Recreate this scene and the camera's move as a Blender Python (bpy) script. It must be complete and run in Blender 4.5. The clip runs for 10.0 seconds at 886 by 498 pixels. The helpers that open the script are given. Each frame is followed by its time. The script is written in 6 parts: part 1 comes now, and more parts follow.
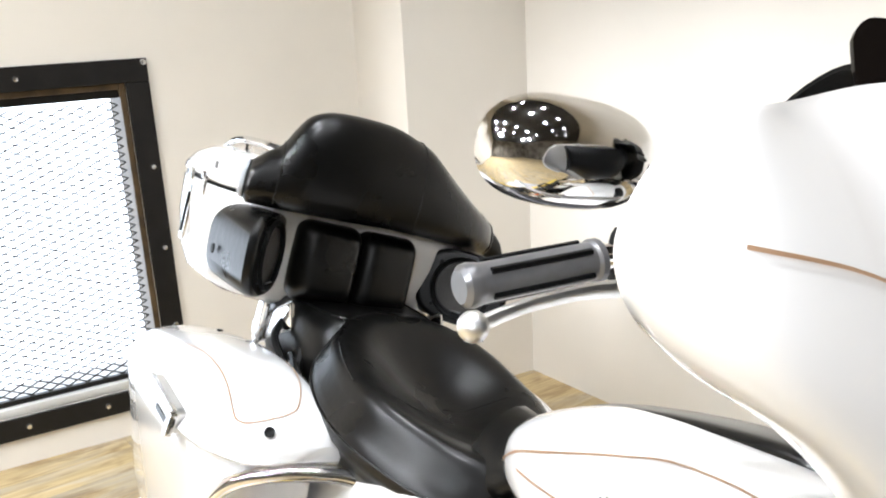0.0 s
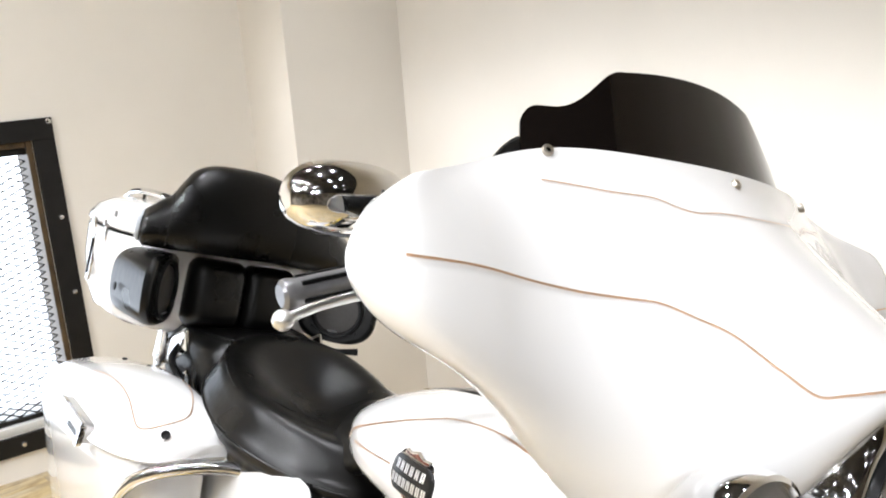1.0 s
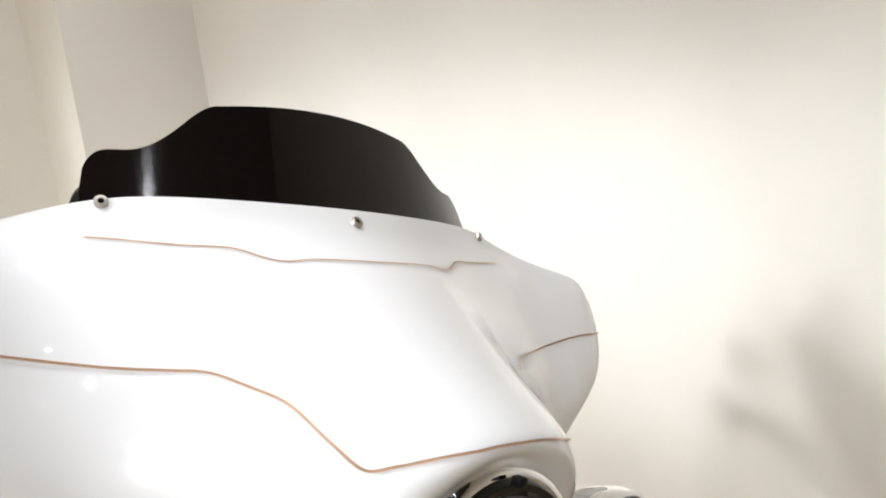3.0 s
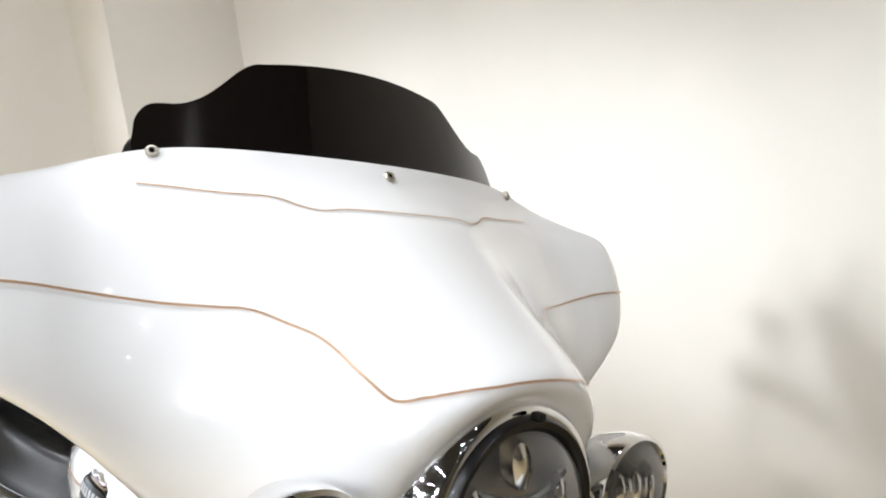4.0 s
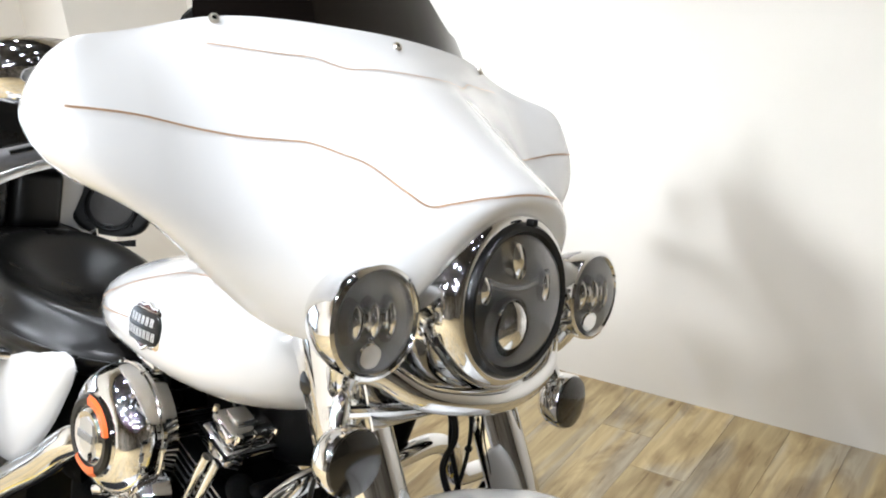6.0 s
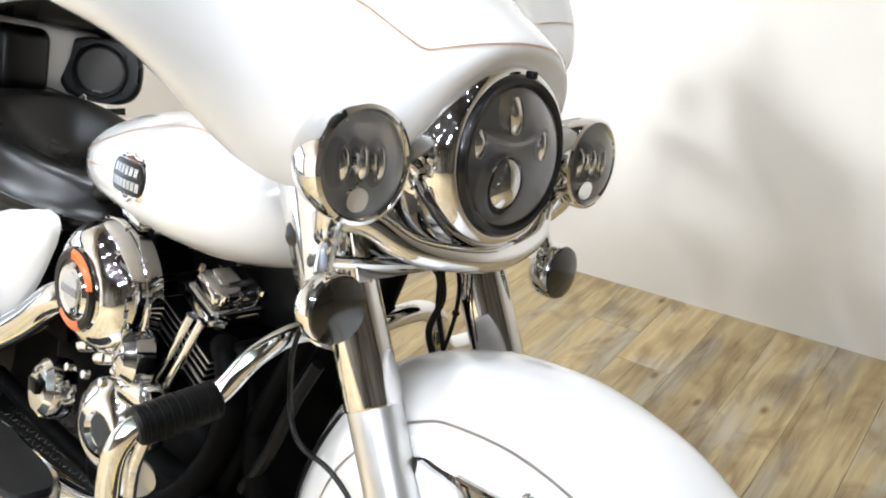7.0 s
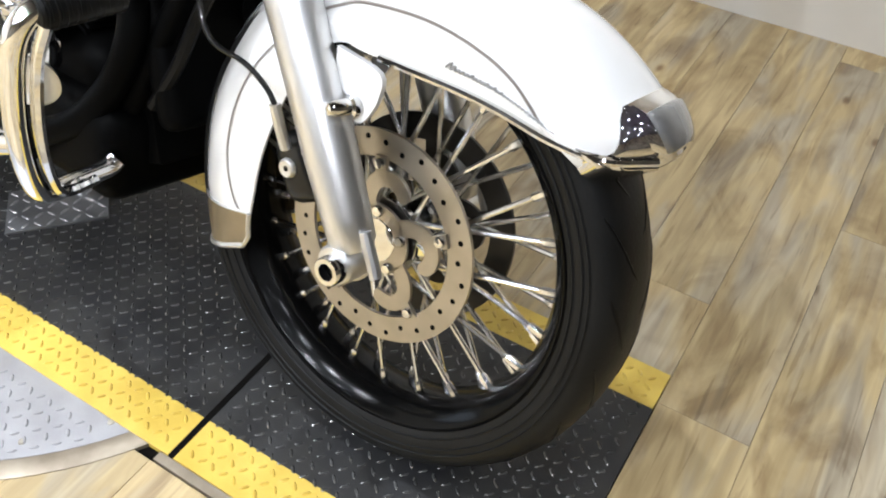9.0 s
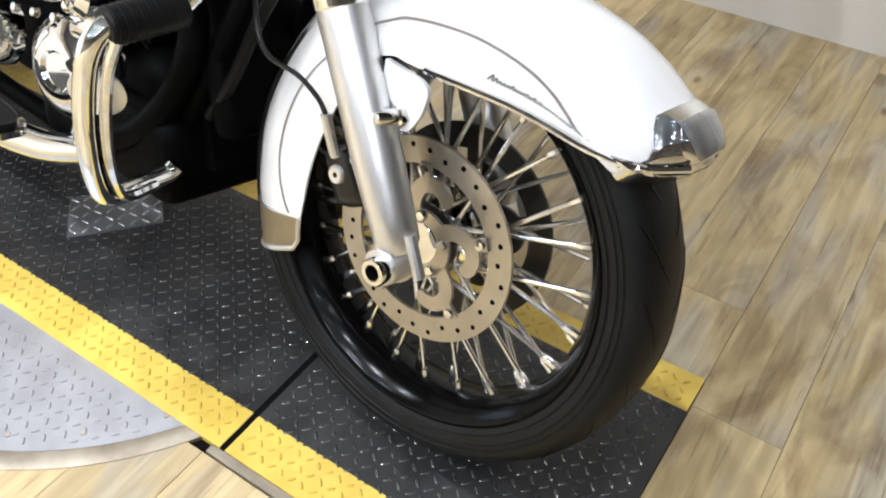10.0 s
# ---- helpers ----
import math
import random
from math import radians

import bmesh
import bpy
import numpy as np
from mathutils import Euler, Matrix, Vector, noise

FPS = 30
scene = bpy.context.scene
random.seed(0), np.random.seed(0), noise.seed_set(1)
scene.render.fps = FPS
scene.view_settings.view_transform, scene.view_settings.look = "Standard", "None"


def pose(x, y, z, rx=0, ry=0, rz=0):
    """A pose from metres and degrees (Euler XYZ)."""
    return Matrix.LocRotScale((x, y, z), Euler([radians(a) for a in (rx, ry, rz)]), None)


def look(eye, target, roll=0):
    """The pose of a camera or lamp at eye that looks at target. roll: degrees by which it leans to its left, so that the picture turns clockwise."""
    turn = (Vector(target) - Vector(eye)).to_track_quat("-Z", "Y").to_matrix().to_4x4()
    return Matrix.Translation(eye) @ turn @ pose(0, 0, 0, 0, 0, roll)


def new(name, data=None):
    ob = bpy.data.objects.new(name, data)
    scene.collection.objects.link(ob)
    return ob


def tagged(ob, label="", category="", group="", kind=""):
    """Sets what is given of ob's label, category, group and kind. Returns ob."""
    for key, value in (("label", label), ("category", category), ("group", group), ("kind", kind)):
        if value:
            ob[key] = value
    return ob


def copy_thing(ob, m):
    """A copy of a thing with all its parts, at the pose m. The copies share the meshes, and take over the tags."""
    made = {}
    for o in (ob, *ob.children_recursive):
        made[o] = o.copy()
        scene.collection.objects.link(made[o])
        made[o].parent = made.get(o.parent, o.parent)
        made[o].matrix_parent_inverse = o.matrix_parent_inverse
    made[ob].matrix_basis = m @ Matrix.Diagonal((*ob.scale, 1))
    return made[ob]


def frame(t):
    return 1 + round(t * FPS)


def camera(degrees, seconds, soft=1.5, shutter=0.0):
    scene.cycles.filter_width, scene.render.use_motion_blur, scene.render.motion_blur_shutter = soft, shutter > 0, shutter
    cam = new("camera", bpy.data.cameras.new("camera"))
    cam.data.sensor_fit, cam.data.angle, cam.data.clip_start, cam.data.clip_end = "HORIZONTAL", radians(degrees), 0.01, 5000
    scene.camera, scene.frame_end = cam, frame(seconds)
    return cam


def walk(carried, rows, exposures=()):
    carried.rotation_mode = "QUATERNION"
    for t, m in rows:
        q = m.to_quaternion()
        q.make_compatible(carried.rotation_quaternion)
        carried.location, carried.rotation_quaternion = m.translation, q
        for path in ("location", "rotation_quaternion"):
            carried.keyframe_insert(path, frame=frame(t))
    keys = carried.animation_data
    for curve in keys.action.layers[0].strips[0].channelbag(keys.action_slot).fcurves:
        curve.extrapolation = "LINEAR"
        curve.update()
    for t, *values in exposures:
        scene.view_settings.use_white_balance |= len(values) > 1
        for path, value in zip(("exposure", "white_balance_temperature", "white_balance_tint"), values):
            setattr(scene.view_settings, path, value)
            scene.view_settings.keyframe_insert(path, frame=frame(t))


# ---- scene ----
cam = camera(54.99, 10.0, soft=2.0)
PATH = [
    (0, (-0.0699, -0.4313, 1.3332), (-1.7399, 0.5298, 0.7971), -2.98),
    (0.5, (0.1422, -0.5346, 1.3661), (-1.4551, 0.5542, 0.8527), -2.36),
    (1, (0.2523, -0.4851, 1.3871), (-1.3342, 0.6391, 0.9188), -4.30),
    (1.5, (0.3093, -0.3589, 1.3794), (-1.2512, 0.8035, 0.9172), -4.70),
    (2, (0.3446, -0.2757, 1.3681), (-1.2136, 0.8945, 0.9176), -5.65),
    (2.5, (0.3662, -0.2070, 1.3696), (-1.1274, 1.0504, 0.9357), -6.70),
    (2.7, (0.3747, -0.1846, 1.3717), (-1.0790, 1.1141, 0.9360), -6.11),
    (3.8, (0.4031, -0.1473, 1.3632), (-1.0908, 1.0776, 0.8476), -7.89),
    (4, (0.4198, -0.1959, 1.3585), (-1.0797, 1.0285, 0.8561), -6.21),
    (4.5, (0.4763, -0.3546, 1.3631), (-0.9191, 0.9649, 0.8048), -4.31),
    (5, (0.5006, -0.4607, 1.3518), (-0.7977, 0.9060, 0.6836), -5.22),
    (5.2, (0.5022, -0.4683, 1.3522), (-0.8127, 0.8862, 0.7018), -4.68),
    (6.3, (0.5168, -0.4479, 1.3285), (-0.7955, 0.8697, 0.5939), -5.78),
    (6.5, (0.5141, -0.4434, 1.3077), (-0.7786, 0.8671, 0.5257), -4.96),
    (7, (0.5132, -0.4534, 1.2681), (-0.7506, 0.8176, 0.3806), -2.96),
    (7.5, (0.5134, -0.4643, 1.2335), (-0.6659, 0.7737, 0.1961), -1.46),
    (8, (0.5236, -0.4827, 1.1953), (-0.5209, 0.7338, -0.0002), -0.03),
    (8.5, (0.5356, -0.5253, 1.1575), (-0.3796, 0.6565, -0.1713), 1.54),
    (9, (0.5481, -0.5515, 1.1359), (-0.2925, 0.5979, -0.2685), 1.89),
    (9.5, (0.5659, -0.5760, 1.1393), (-0.2968, 0.5612, -0.2616), 2.53),
    (10, (0.5722, -0.5903, 1.1641), (-0.3496, 0.5191, -0.2214), -0.14),
]
walk(cam, [(t, look(eye, target, roll)) for t, eye, target, roll in PATH],
     ((0.0, 0.4, 6050, 10), (1.0, 0.3, 6150, 11), (2.5, 0.15, 6150, 11), (4.5, 0.15, 5950, 9), (5.0, 0.2, 5930, 9), (6.5, 0.35, 5850, 9), (8.0, 0.38, 5850, 9), (10.0, 0.35, 5800, 9)))
from mathutils.bvhtree import BVHTree


# ---- light ----
ROOM = 5.6          # the room stands turned against the front wheel, degrees
CEILING = 3.3
world = bpy.data.worlds.new("world")
scene.world = world
world.use_nodes = True
world.node_tree.nodes["Background"].inputs[0].default_value = (0.9, 0.95, 1.0, 1)
world.node_tree.nodes["Background"].inputs[1].default_value = 0.0


# ---- materials ----
def material(name, colour, rough=0.5, metal=0.0, coat=0.0, spec=0.5, bump=0.0, bump_scale=200.0, vary=0.0, vary_scale=6.0,
             second=None, rough_vary=0.0, transmission=0.0, ior=1.45, detail=4.0):
    m = bpy.data.materials.new(name)
    m.use_nodes = True
    nt = m.node_tree
    b = nt.nodes["Principled BSDF"]
    b.inputs["Base Color"].default_value = (*colour, 1)
    b.inputs["Roughness"].default_value = rough
    b.inputs["Metallic"].default_value = metal
    b.inputs["Coat Weight"].default_value = coat
    b.inputs["Coat Roughness"].default_value = 0.04
    b.inputs["Specular IOR Level"].default_value = spec
    b.inputs["Transmission Weight"].default_value = transmission
    b.inputs["IOR"].default_value = ior
    tc = nt.nodes.new("ShaderNodeTexCoord")
    if bump:
        n = nt.nodes.new("ShaderNodeTexNoise")
        n.inputs["Scale"].default_value = bump_scale
        n.inputs["Detail"].default_value = detail
        nt.links.new(tc.outputs["Object"], n.inputs["Vector"])
        bp = nt.nodes.new("ShaderNodeBump")
        bp.inputs["Strength"].default_value = bump
        bp.inputs["Distance"].default_value = 0.002
        nt.links.new(n.outputs["Fac"], bp.inputs["Height"])
        nt.links.new(bp.outputs["Normal"], b.inputs["Normal"])
    if vary or second or rough_vary:
        n2 = nt.nodes.new("ShaderNodeTexNoise")
        n2.inputs["Scale"].default_value = vary_scale
        n2.inputs["Detail"].default_value = 6
        nt.links.new(tc.outputs["Object"], n2.inputs["Vector"])
        ramp = nt.nodes.new("ShaderNodeValToRGB")
        c2 = second or tuple(c * (1 - vary) for c in colour)
        ramp.color_ramp.elements[0].position, ramp.color_ramp.elements[1].position = 0.35, 0.65
        ramp.color_ramp.elements[0].color = (*c2, 1)
        ramp.color_ramp.elements[1].color = (*colour, 1)
        nt.links.new(n2.outputs["Fac"], ramp.inputs["Fac"])
        nt.links.new(ramp.outputs["Color"], b.inputs["Base Color"])
        if rough_vary:
            mr = nt.nodes.new("ShaderNodeMapRange")
            mr.inputs["To Min"].default_value, mr.inputs["To Max"].default_value = rough - rough_vary, rough + rough_vary
            nt.links.new(n2.outputs["Fac"], mr.inputs["Value"])
            nt.links.new(mr.outputs["Result"], b.inputs["Roughness"])
    return m


PAINT = material("pearl white paint", (0.75, 0.745, 0.735), 0.22, 0, 1.0, bump=0.01, bump_scale=900, vary=0.03, vary_scale=3)
STRIPE = material("copper pinstripe", (0.58, 0.40, 0.26), 0.35, 0.2, 0.8)
STRIPE_GREY = material("grey pinstripe", (0.35, 0.31, 0.28), 0.35, 0.0, 0.8)
CHROME = material("chrome", (0.82, 0.82, 0.82), 0.06, 1.0, rough_vary=0.03, vary=0.02, vary_scale=20)
DARKSTEEL = material("dark steel", (0.05, 0.047, 0.042), 0.35, 0.8, bump=0.06, bump_scale=500, vary=0.2, vary_scale=25)
SPOKE = material("polished spoke steel", (0.86, 0.86, 0.86), 0.20, 1.0, rough_vary=0.05, vary=0.05, vary_scale=40)
ALU = material("brushed aluminium", (0.78, 0.78, 0.78), 0.38, 1.0, bump=0.05, bump_scale=300, rough_vary=0.06, vary=0.05, vary_scale=30)
STEEL = material("rotor steel", (0.50, 0.46, 0.39), 0.36, 1.0, bump=0.06, bump_scale=500, vary=0.15, vary_scale=25, rough_vary=0.08)
LEATHER = material("black vinyl", (0.0022, 0.0021, 0.0019), 0.29, 0, 0.0, spec=0.40, bump=0.35, bump_scale=38, detail=9, vary=0.3, vary_scale=9, rough_vary=0.08)
PLASTIC = material("black plastic", (0.004, 0.004, 0.004), 0.40, spec=0.16, bump=0.1, bump_scale=600, vary=0.3)
GLOSS = material("gloss black", (0.003, 0.003, 0.003), 0.28, 0, 0.25, spec=0.3, vary=0.3, vary_scale=8)
RUBBER = material("tyre rubber", (0.008, 0.008, 0.0078), 0.48, spec=0.22, bump=0.2, bump_scale=250, vary=0.35, vary_scale=14, rough_vary=0.1)
ENGINE = material("black wrinkle paint", (0.0015, 0.0015, 0.0015), 0.5, spec=0.04, bump=0.15, bump_scale=700, vary=0.4)
SMOKE = material("smoked screen", (0.004, 0.003, 0.0025), 0.06, 0, 0.0, spec=0.4)
ORANGE = material("orange enamel", (0.75, 0.13, 0.02), 0.3, 0, 0.6)
GREYPLATE = material("grey enamel", (0.25, 0.25, 0.25), 0.35, 0.4)
LENS = material("clear lens", (1, 1, 1), 0.02, transmission=1.0, ior=1.45)
MARKER = material("grey marker lens", (0.22, 0.22, 0.22), 0.14, 0.4, 1.0, vary=0.3, vary_scale=30)
SMOKELENS = material("smoked signal lens", (0.014, 0.012, 0.009), 0.15, 0, 0.7, vary=0.3, vary_scale=40)
BOWL = material("grey lamp bowl", (0.42, 0.42, 0.42), 0.32, 0.5, vary=0.2, vary_scale=30)
WALLPAINT = material("cream wall paint", (0.80, 0.76, 0.69), 0.62, bump=0.06, bump_scale=120, vary=0.05, vary_scale=2.5)
CEILPAINT = material("dark ceiling paint", (0.035, 0.034, 0.033), 0.7, bump=0.05, bump_scale=90, vary=0.04, vary_scale=2)
# colour set dark so that the unseen walls reflect dark in the chrome
SHOPWALL = material("darkened shop wall", (0.24, 0.22, 0.19), 0.7, bump=0.08, bump_scale=60, second=(0.10, 0.092, 0.08), vary_scale=1.2)
FRAMESTEEL = material("black steel frame", (0.018, 0.017, 0.016), 0.45, 0.5, bump=0.12, bump_scale=150, vary=0.3, vary_scale=12)
BROWNWOOD = material("brown stained wood", (0.10, 0.065, 0.03), 0.55, bump=0.2, bump_scale=60, vary=0.5, vary_scale=14)
BLACKPLATE = material("black tread plate", (0.017, 0.017, 0.018), 0.36, 0.15, bump=0.15, bump_scale=300, second=(0.034, 0.033, 0.031), vary_scale=11, rough_vary=0.1)
YELLOW = material("worn yellow paint", (0.66, 0.48, 0.085), 0.42, 0, 0.1, bump=0.15, bump_scale=250, second=(0.58, 0.40, 0.065), vary_scale=20, rough_vary=0.08)
LUGBLACK = material("worn black lug", (0.13, 0.128, 0.125), 0.26, 0.5, bump=0.2, bump_scale=300, second=(0.04, 0.04, 0.04), vary_scale=25)
# lugs slightly darker than the yellow border
LUGYELLOW = material("darker yellow lug", (0.60, 0.42, 0.065), 0.38, 0, 0.1, bump=0.2, bump_scale=250, second=(0.46, 0.30, 0.04), vary_scale=35)
ALUPLATE = material("aluminium tread plate", (0.38, 0.375, 0.385), 0.42, 0.6, bump=0.12, bump_scale=260, vary=0.15, vary_scale=18, rough_vary=0.1)
STRIPSTEEL = material("dull edging steel", (0.34, 0.29, 0.22), 0.42, 0.4, bump=0.15, bump_scale=120, second=(0.22, 0.18, 0.13), vary_scale=16)
TILEPLATE = material("grey tread tile", (0.22, 0.22, 0.225), 0.4, 0.6, bump=0.12, bump_scale=260, vary=0.3, vary_scale=18)
# black mesh, with the window's glare put into its colour as grey
WIRE = material("glare-greyed steel mesh", (0.07, 0.07, 0.07), 0.5, 0.4, vary=0.3, vary_scale=30)
EARTH = material("joint dirt", (0.004, 0.0035, 0.003), 0.95, spec=0.08, bump=0.3, bump_scale=200, vary=0.3)
SILL = material("pale sill", (0.6, 0.6, 0.58), 0.6, bump=0.1, bump_scale=100, vary=0.1)


def glow(name, colour, strength):
    m = bpy.data.materials.new(name)
    m.use_nodes = True
    b = m.node_tree.nodes["Principled BSDF"]
    b.inputs["Base Color"].default_value = (0, 0, 0, 1)
    b.inputs["Emission Color"].default_value = (*colour, 1)
    b.inputs["Emission Strength"].default_value = strength
    return m


DAYLIGHT = glow("overcast daylight", (0.88, 0.94, 1.0), 3.4)


def plank_material():
    m = bpy.data.materials.new("oak look plank")
    m.use_nodes = True
    nt = m.node_tree
    b = nt.nodes["Principled BSDF"]
    tc = nt.nodes.new("ShaderNodeTexCoord")
    info = nt.nodes.new("ShaderNodeObjectInfo")
    off = nt.nodes.new("ShaderNodeVectorMath")
    off.operation = "MULTIPLY_ADD"
    comb = nt.nodes.new("ShaderNodeCombineXYZ")
    for i in range(3):
        nt.links.new(info.outputs["Random"], comb.inputs[i])
    off.inputs[1].default_value = (37, 91, 13)
    nt.links.new(comb.outputs[0], off.inputs[0])
    nt.links.new(tc.outputs["Object"], off.inputs[2])

    def noise_at(sx, sy, scale, detail, distort):
        mp = nt.nodes.new("ShaderNodeMapping")
        mp.inputs["Scale"].default_value = (sx, sy, 1)
        nt.links.new(off.outputs[0], mp.inputs["Vector"])
        n = nt.nodes.new("ShaderNodeTexNoise")
        n.inputs["Scale"].default_value, n.inputs["Detail"].default_value = scale, detail
        n.inputs["Distortion"].default_value = distort
        nt.links.new(mp.outputs[0], n.inputs["Vector"])
        return n

    grain = noise_at(12, 1.0, 4, 6, 0.8)
    patch = noise_at(3.0, 0.7, 3.2, 9, 0.7)
    shade = noise_at(3.2, 1.3, 3.4, 12, 1.0)
    fine = noise_at(22, 1.3, 4, 5, 0.5)
    knot = nt.nodes.new("ShaderNodeTexVoronoi")
    knot.voronoi_dimensions = "2D"
    km = nt.nodes.new("ShaderNodeMapping")
    km.inputs["Scale"].default_value = (3.6, 1.7, 1)
    nt.links.new(off.outputs[0], km.inputs["Vector"])
    nt.links.new(km.outputs[0], knot.inputs["Vector"])
    knot.inputs["Scale"].default_value = 1.0

    def ramp_of(src, stops):
        r = nt.nodes.new("ShaderNodeValToRGB")
        e = r.color_ramp.elements
        for q, (at, col) in enumerate(stops):
            el = e[q] if q < 2 else e.new(at)
            el.position, el.color = at, (*col, 1)
        nt.links.new(src, r.inputs["Fac"])
        return r.outputs[0]

    def blend(mode, a, b_, fac=1.0):
        x = nt.nodes.new("ShaderNodeMix")
        x.data_type, x.blend_type = "RGBA", mode
        if isinstance(fac, float):
            x.inputs["Factor"].default_value = fac
        else:
            nt.links.new(fac, x.inputs["Factor"])
        nt.links.new(a, x.inputs["A"])
        nt.links.new(b_, x.inputs["B"])
        return x.outputs["Result"]

    tan = ramp_of(grain.outputs["Fac"], ((0.30, (0.345, 0.255, 0.122)), (0.68, (0.510, 0.395, 0.205))))
    grey = ramp_of(grain.outputs["Fac"], ((0.30, (0.285, 0.235, 0.160)), (0.68, (0.445, 0.380, 0.268))))
    which = ramp_of(patch.outputs["Fac"], ((0.48, (0, 0, 0)), (0.62, (1, 1, 1))))
    wood = blend("MIX", tan, grey, which)
    dark = ramp_of(shade.outputs["Fac"], ((0.32, (0.46, 0.38, 0.29)), (0.50, (1, 1, 1))))
    wood = blend("MULTIPLY", wood, dark, 0.70)
    lines = ramp_of(fine.outputs["Fac"], ((0.33, (0.40, 0.32, 0.24)), (0.39, (1, 1, 1))))
    wood = blend("MULTIPLY", wood, lines, 0.45)
    spots = ramp_of(knot.outputs["Distance"], ((0.012, (0.42, 0.33, 0.25)), (0.042, (1, 1, 1))))
    wood = blend("MULTIPLY", wood, spots)
    tone = nt.nodes.new("ShaderNodeMapRange")
    tone.inputs["To Min"].default_value, tone.inputs["To Max"].default_value = 0.86, 1.10
    nt.links.new(info.outputs["Random"], tone.inputs["Value"])
    sc = nt.nodes.new("ShaderNodeVectorMath")
    sc.operation = "SCALE"
    nt.links.new(wood, sc.inputs[0])
    nt.links.new(tone.outputs[0], sc.inputs["Scale"])
    nt.links.new(sc.outputs[0], b.inputs["Base Color"])
    bp = nt.nodes.new("ShaderNodeBump")
    bp.inputs["Strength"].default_value, bp.inputs["Distance"].default_value = 0.12, 0.002
    nt.links.new(fine.outputs["Fac"], bp.inputs["Height"])
    nt.links.new(bp.outputs[0], b.inputs["Normal"])
    b.inputs["Roughness"].default_value = 0.42
    return m


PLANK = plank_material()


# ---- shapes ----
def finish(name, bm, mat, parent=None, label="", smooth=35):
    bmesh.ops.recalc_face_normals(bm, faces=bm.faces[:])
    me = bpy.data.meshes.new(name)
    bm.to_mesh(me)
    bm.free()
    me.materials.append(mat)
    if smooth:
        me.polygons.foreach_set("use_smooth", [True] * len(me.polygons))
        me.set_sharp_from_angle(angle=radians(smooth))
    ob = new(name, me)
    if parent:
        ob.parent = parent
    if label:
        ob["label"] = label
    return ob


def part(name, bm, mat, parent, label="", smooth=35):
    return finish(name, bm, mat, parent, label, smooth)


def spline(pts, per=6):
    """A smooth line through the points."""
    p = [Vector(q) for q in pts]
    p = [2 * p[0] - p[1]] + p + [2 * p[-1] - p[-2]]
    out = []
    for i in range(1, len(p) - 2):
        for k in range(per):
            t = k / per
            a, b, c, d = p[i - 1:i + 3]
            out.append(0.5 * (2 * b + (c - a) * t + (2 * a - 5 * b + 4 * c - d) * t * t + (3 * b - a - 3 * c + d) * t ** 3))
    out.append(p[-2])
    return out


def skin(bm, rings, closed=True, caps=True, loop=False):
    vs = [[bm.verts.new(p) for p in r] for r in rings]
    n = len(vs[0])
    pairs = list(zip(vs, vs[1:])) + ([(vs[-1], vs[0])] if loop else [])
    for a, b in pairs:
        for i in range(n if closed else n - 1):
            j = (i + 1) % n
            bm.faces.new((a[i], a[j], b[j], b[i]))
    if caps and closed and not loop:
        bm.faces.new(vs[0][::-1])
        bm.faces.new(vs[-1])
    return bm


def tube(pts, r, seg=12, per=6, bm=None, loop=False, flat=1.0):
    """A round bar of radius r (one, or one a point) along a smooth line."""
    bm = bm or bmesh.new()
    rs = r if isinstance(r, (list, tuple)) else [r] * len(pts)
    line = spline(pts, per) if per > 1 else [Vector(p) for p in pts]
    per = max(per, 1)
    rad = []
    for i in range(len(line)):
        k = min(i // per, len(rs) - 2)
        t = i / per - k
        rad.append(rs[k] * (1 - t) + rs[k + 1] * t)
    up = None
    rings = []
    for i, c in enumerate(line):
        d = (line[min(i + 1, len(line) - 1)] - line[max(i - 1, 0)]).normalized()
        if up is None:
            up = d.orthogonal().normalized()
        up = (up - d * up.dot(d)).normalized()
        side = d.cross(up)
        rings.append([c + rad[i] * (math.cos(a) * up + flat * math.sin(a) * side) for a in (2 * math.pi * k / seg for k in range(seg))])
    return skin(bm, rings, loop=loop)


def lathe(profile, at=(0, 0, 0), axis=(0, 1, 0), seg=40, bm=None, shut=False):
    """Revolves (radius, height) pairs round an axis through at."""
    bm = bm or bmesh.new()
    a = Vector(axis).normalized()
    u = a.orthogonal().normalized()
    w = a.cross(u)
    at = Vector(at)
    rings = []
    for k in range(seg):
        d = math.cos(2 * math.pi * k / seg) * u + math.sin(2 * math.pi * k / seg) * w
        rings.append([at + a * h + d * max(r, 1e-5) for r, h in profile])
    skin(bm, rings, closed=shut, caps=False, loop=True)
    bmesh.ops.remove_doubles(bm, verts=bm.verts[:], dist=2e-5)
    return bm


def box(size, at=(0, 0, 0), bevel=0.004, rot=None, bm=None, seg=2):
    t = bmesh.new()
    bmesh.ops.create_cube(t, size=1)
    bmesh.ops.scale(t, vec=size, verts=t.verts[:])
    if bevel:
        bmesh.ops.bevel(t, geom=t.edges[:], offset=bevel, segments=seg, affect="EDGES", profile=0.5)
    m = Matrix.Translation(at) @ (rot or Matrix.Identity(4))
    bmesh.ops.transform(t, matrix=m, verts=t.verts[:])
    if bm is None:
        return t
    me = bpy.data.meshes.new("tmp")
    t.to_mesh(me)
    t.free()
    bm.from_mesh(me)
    bpy.data.meshes.remove(me)
    return bm


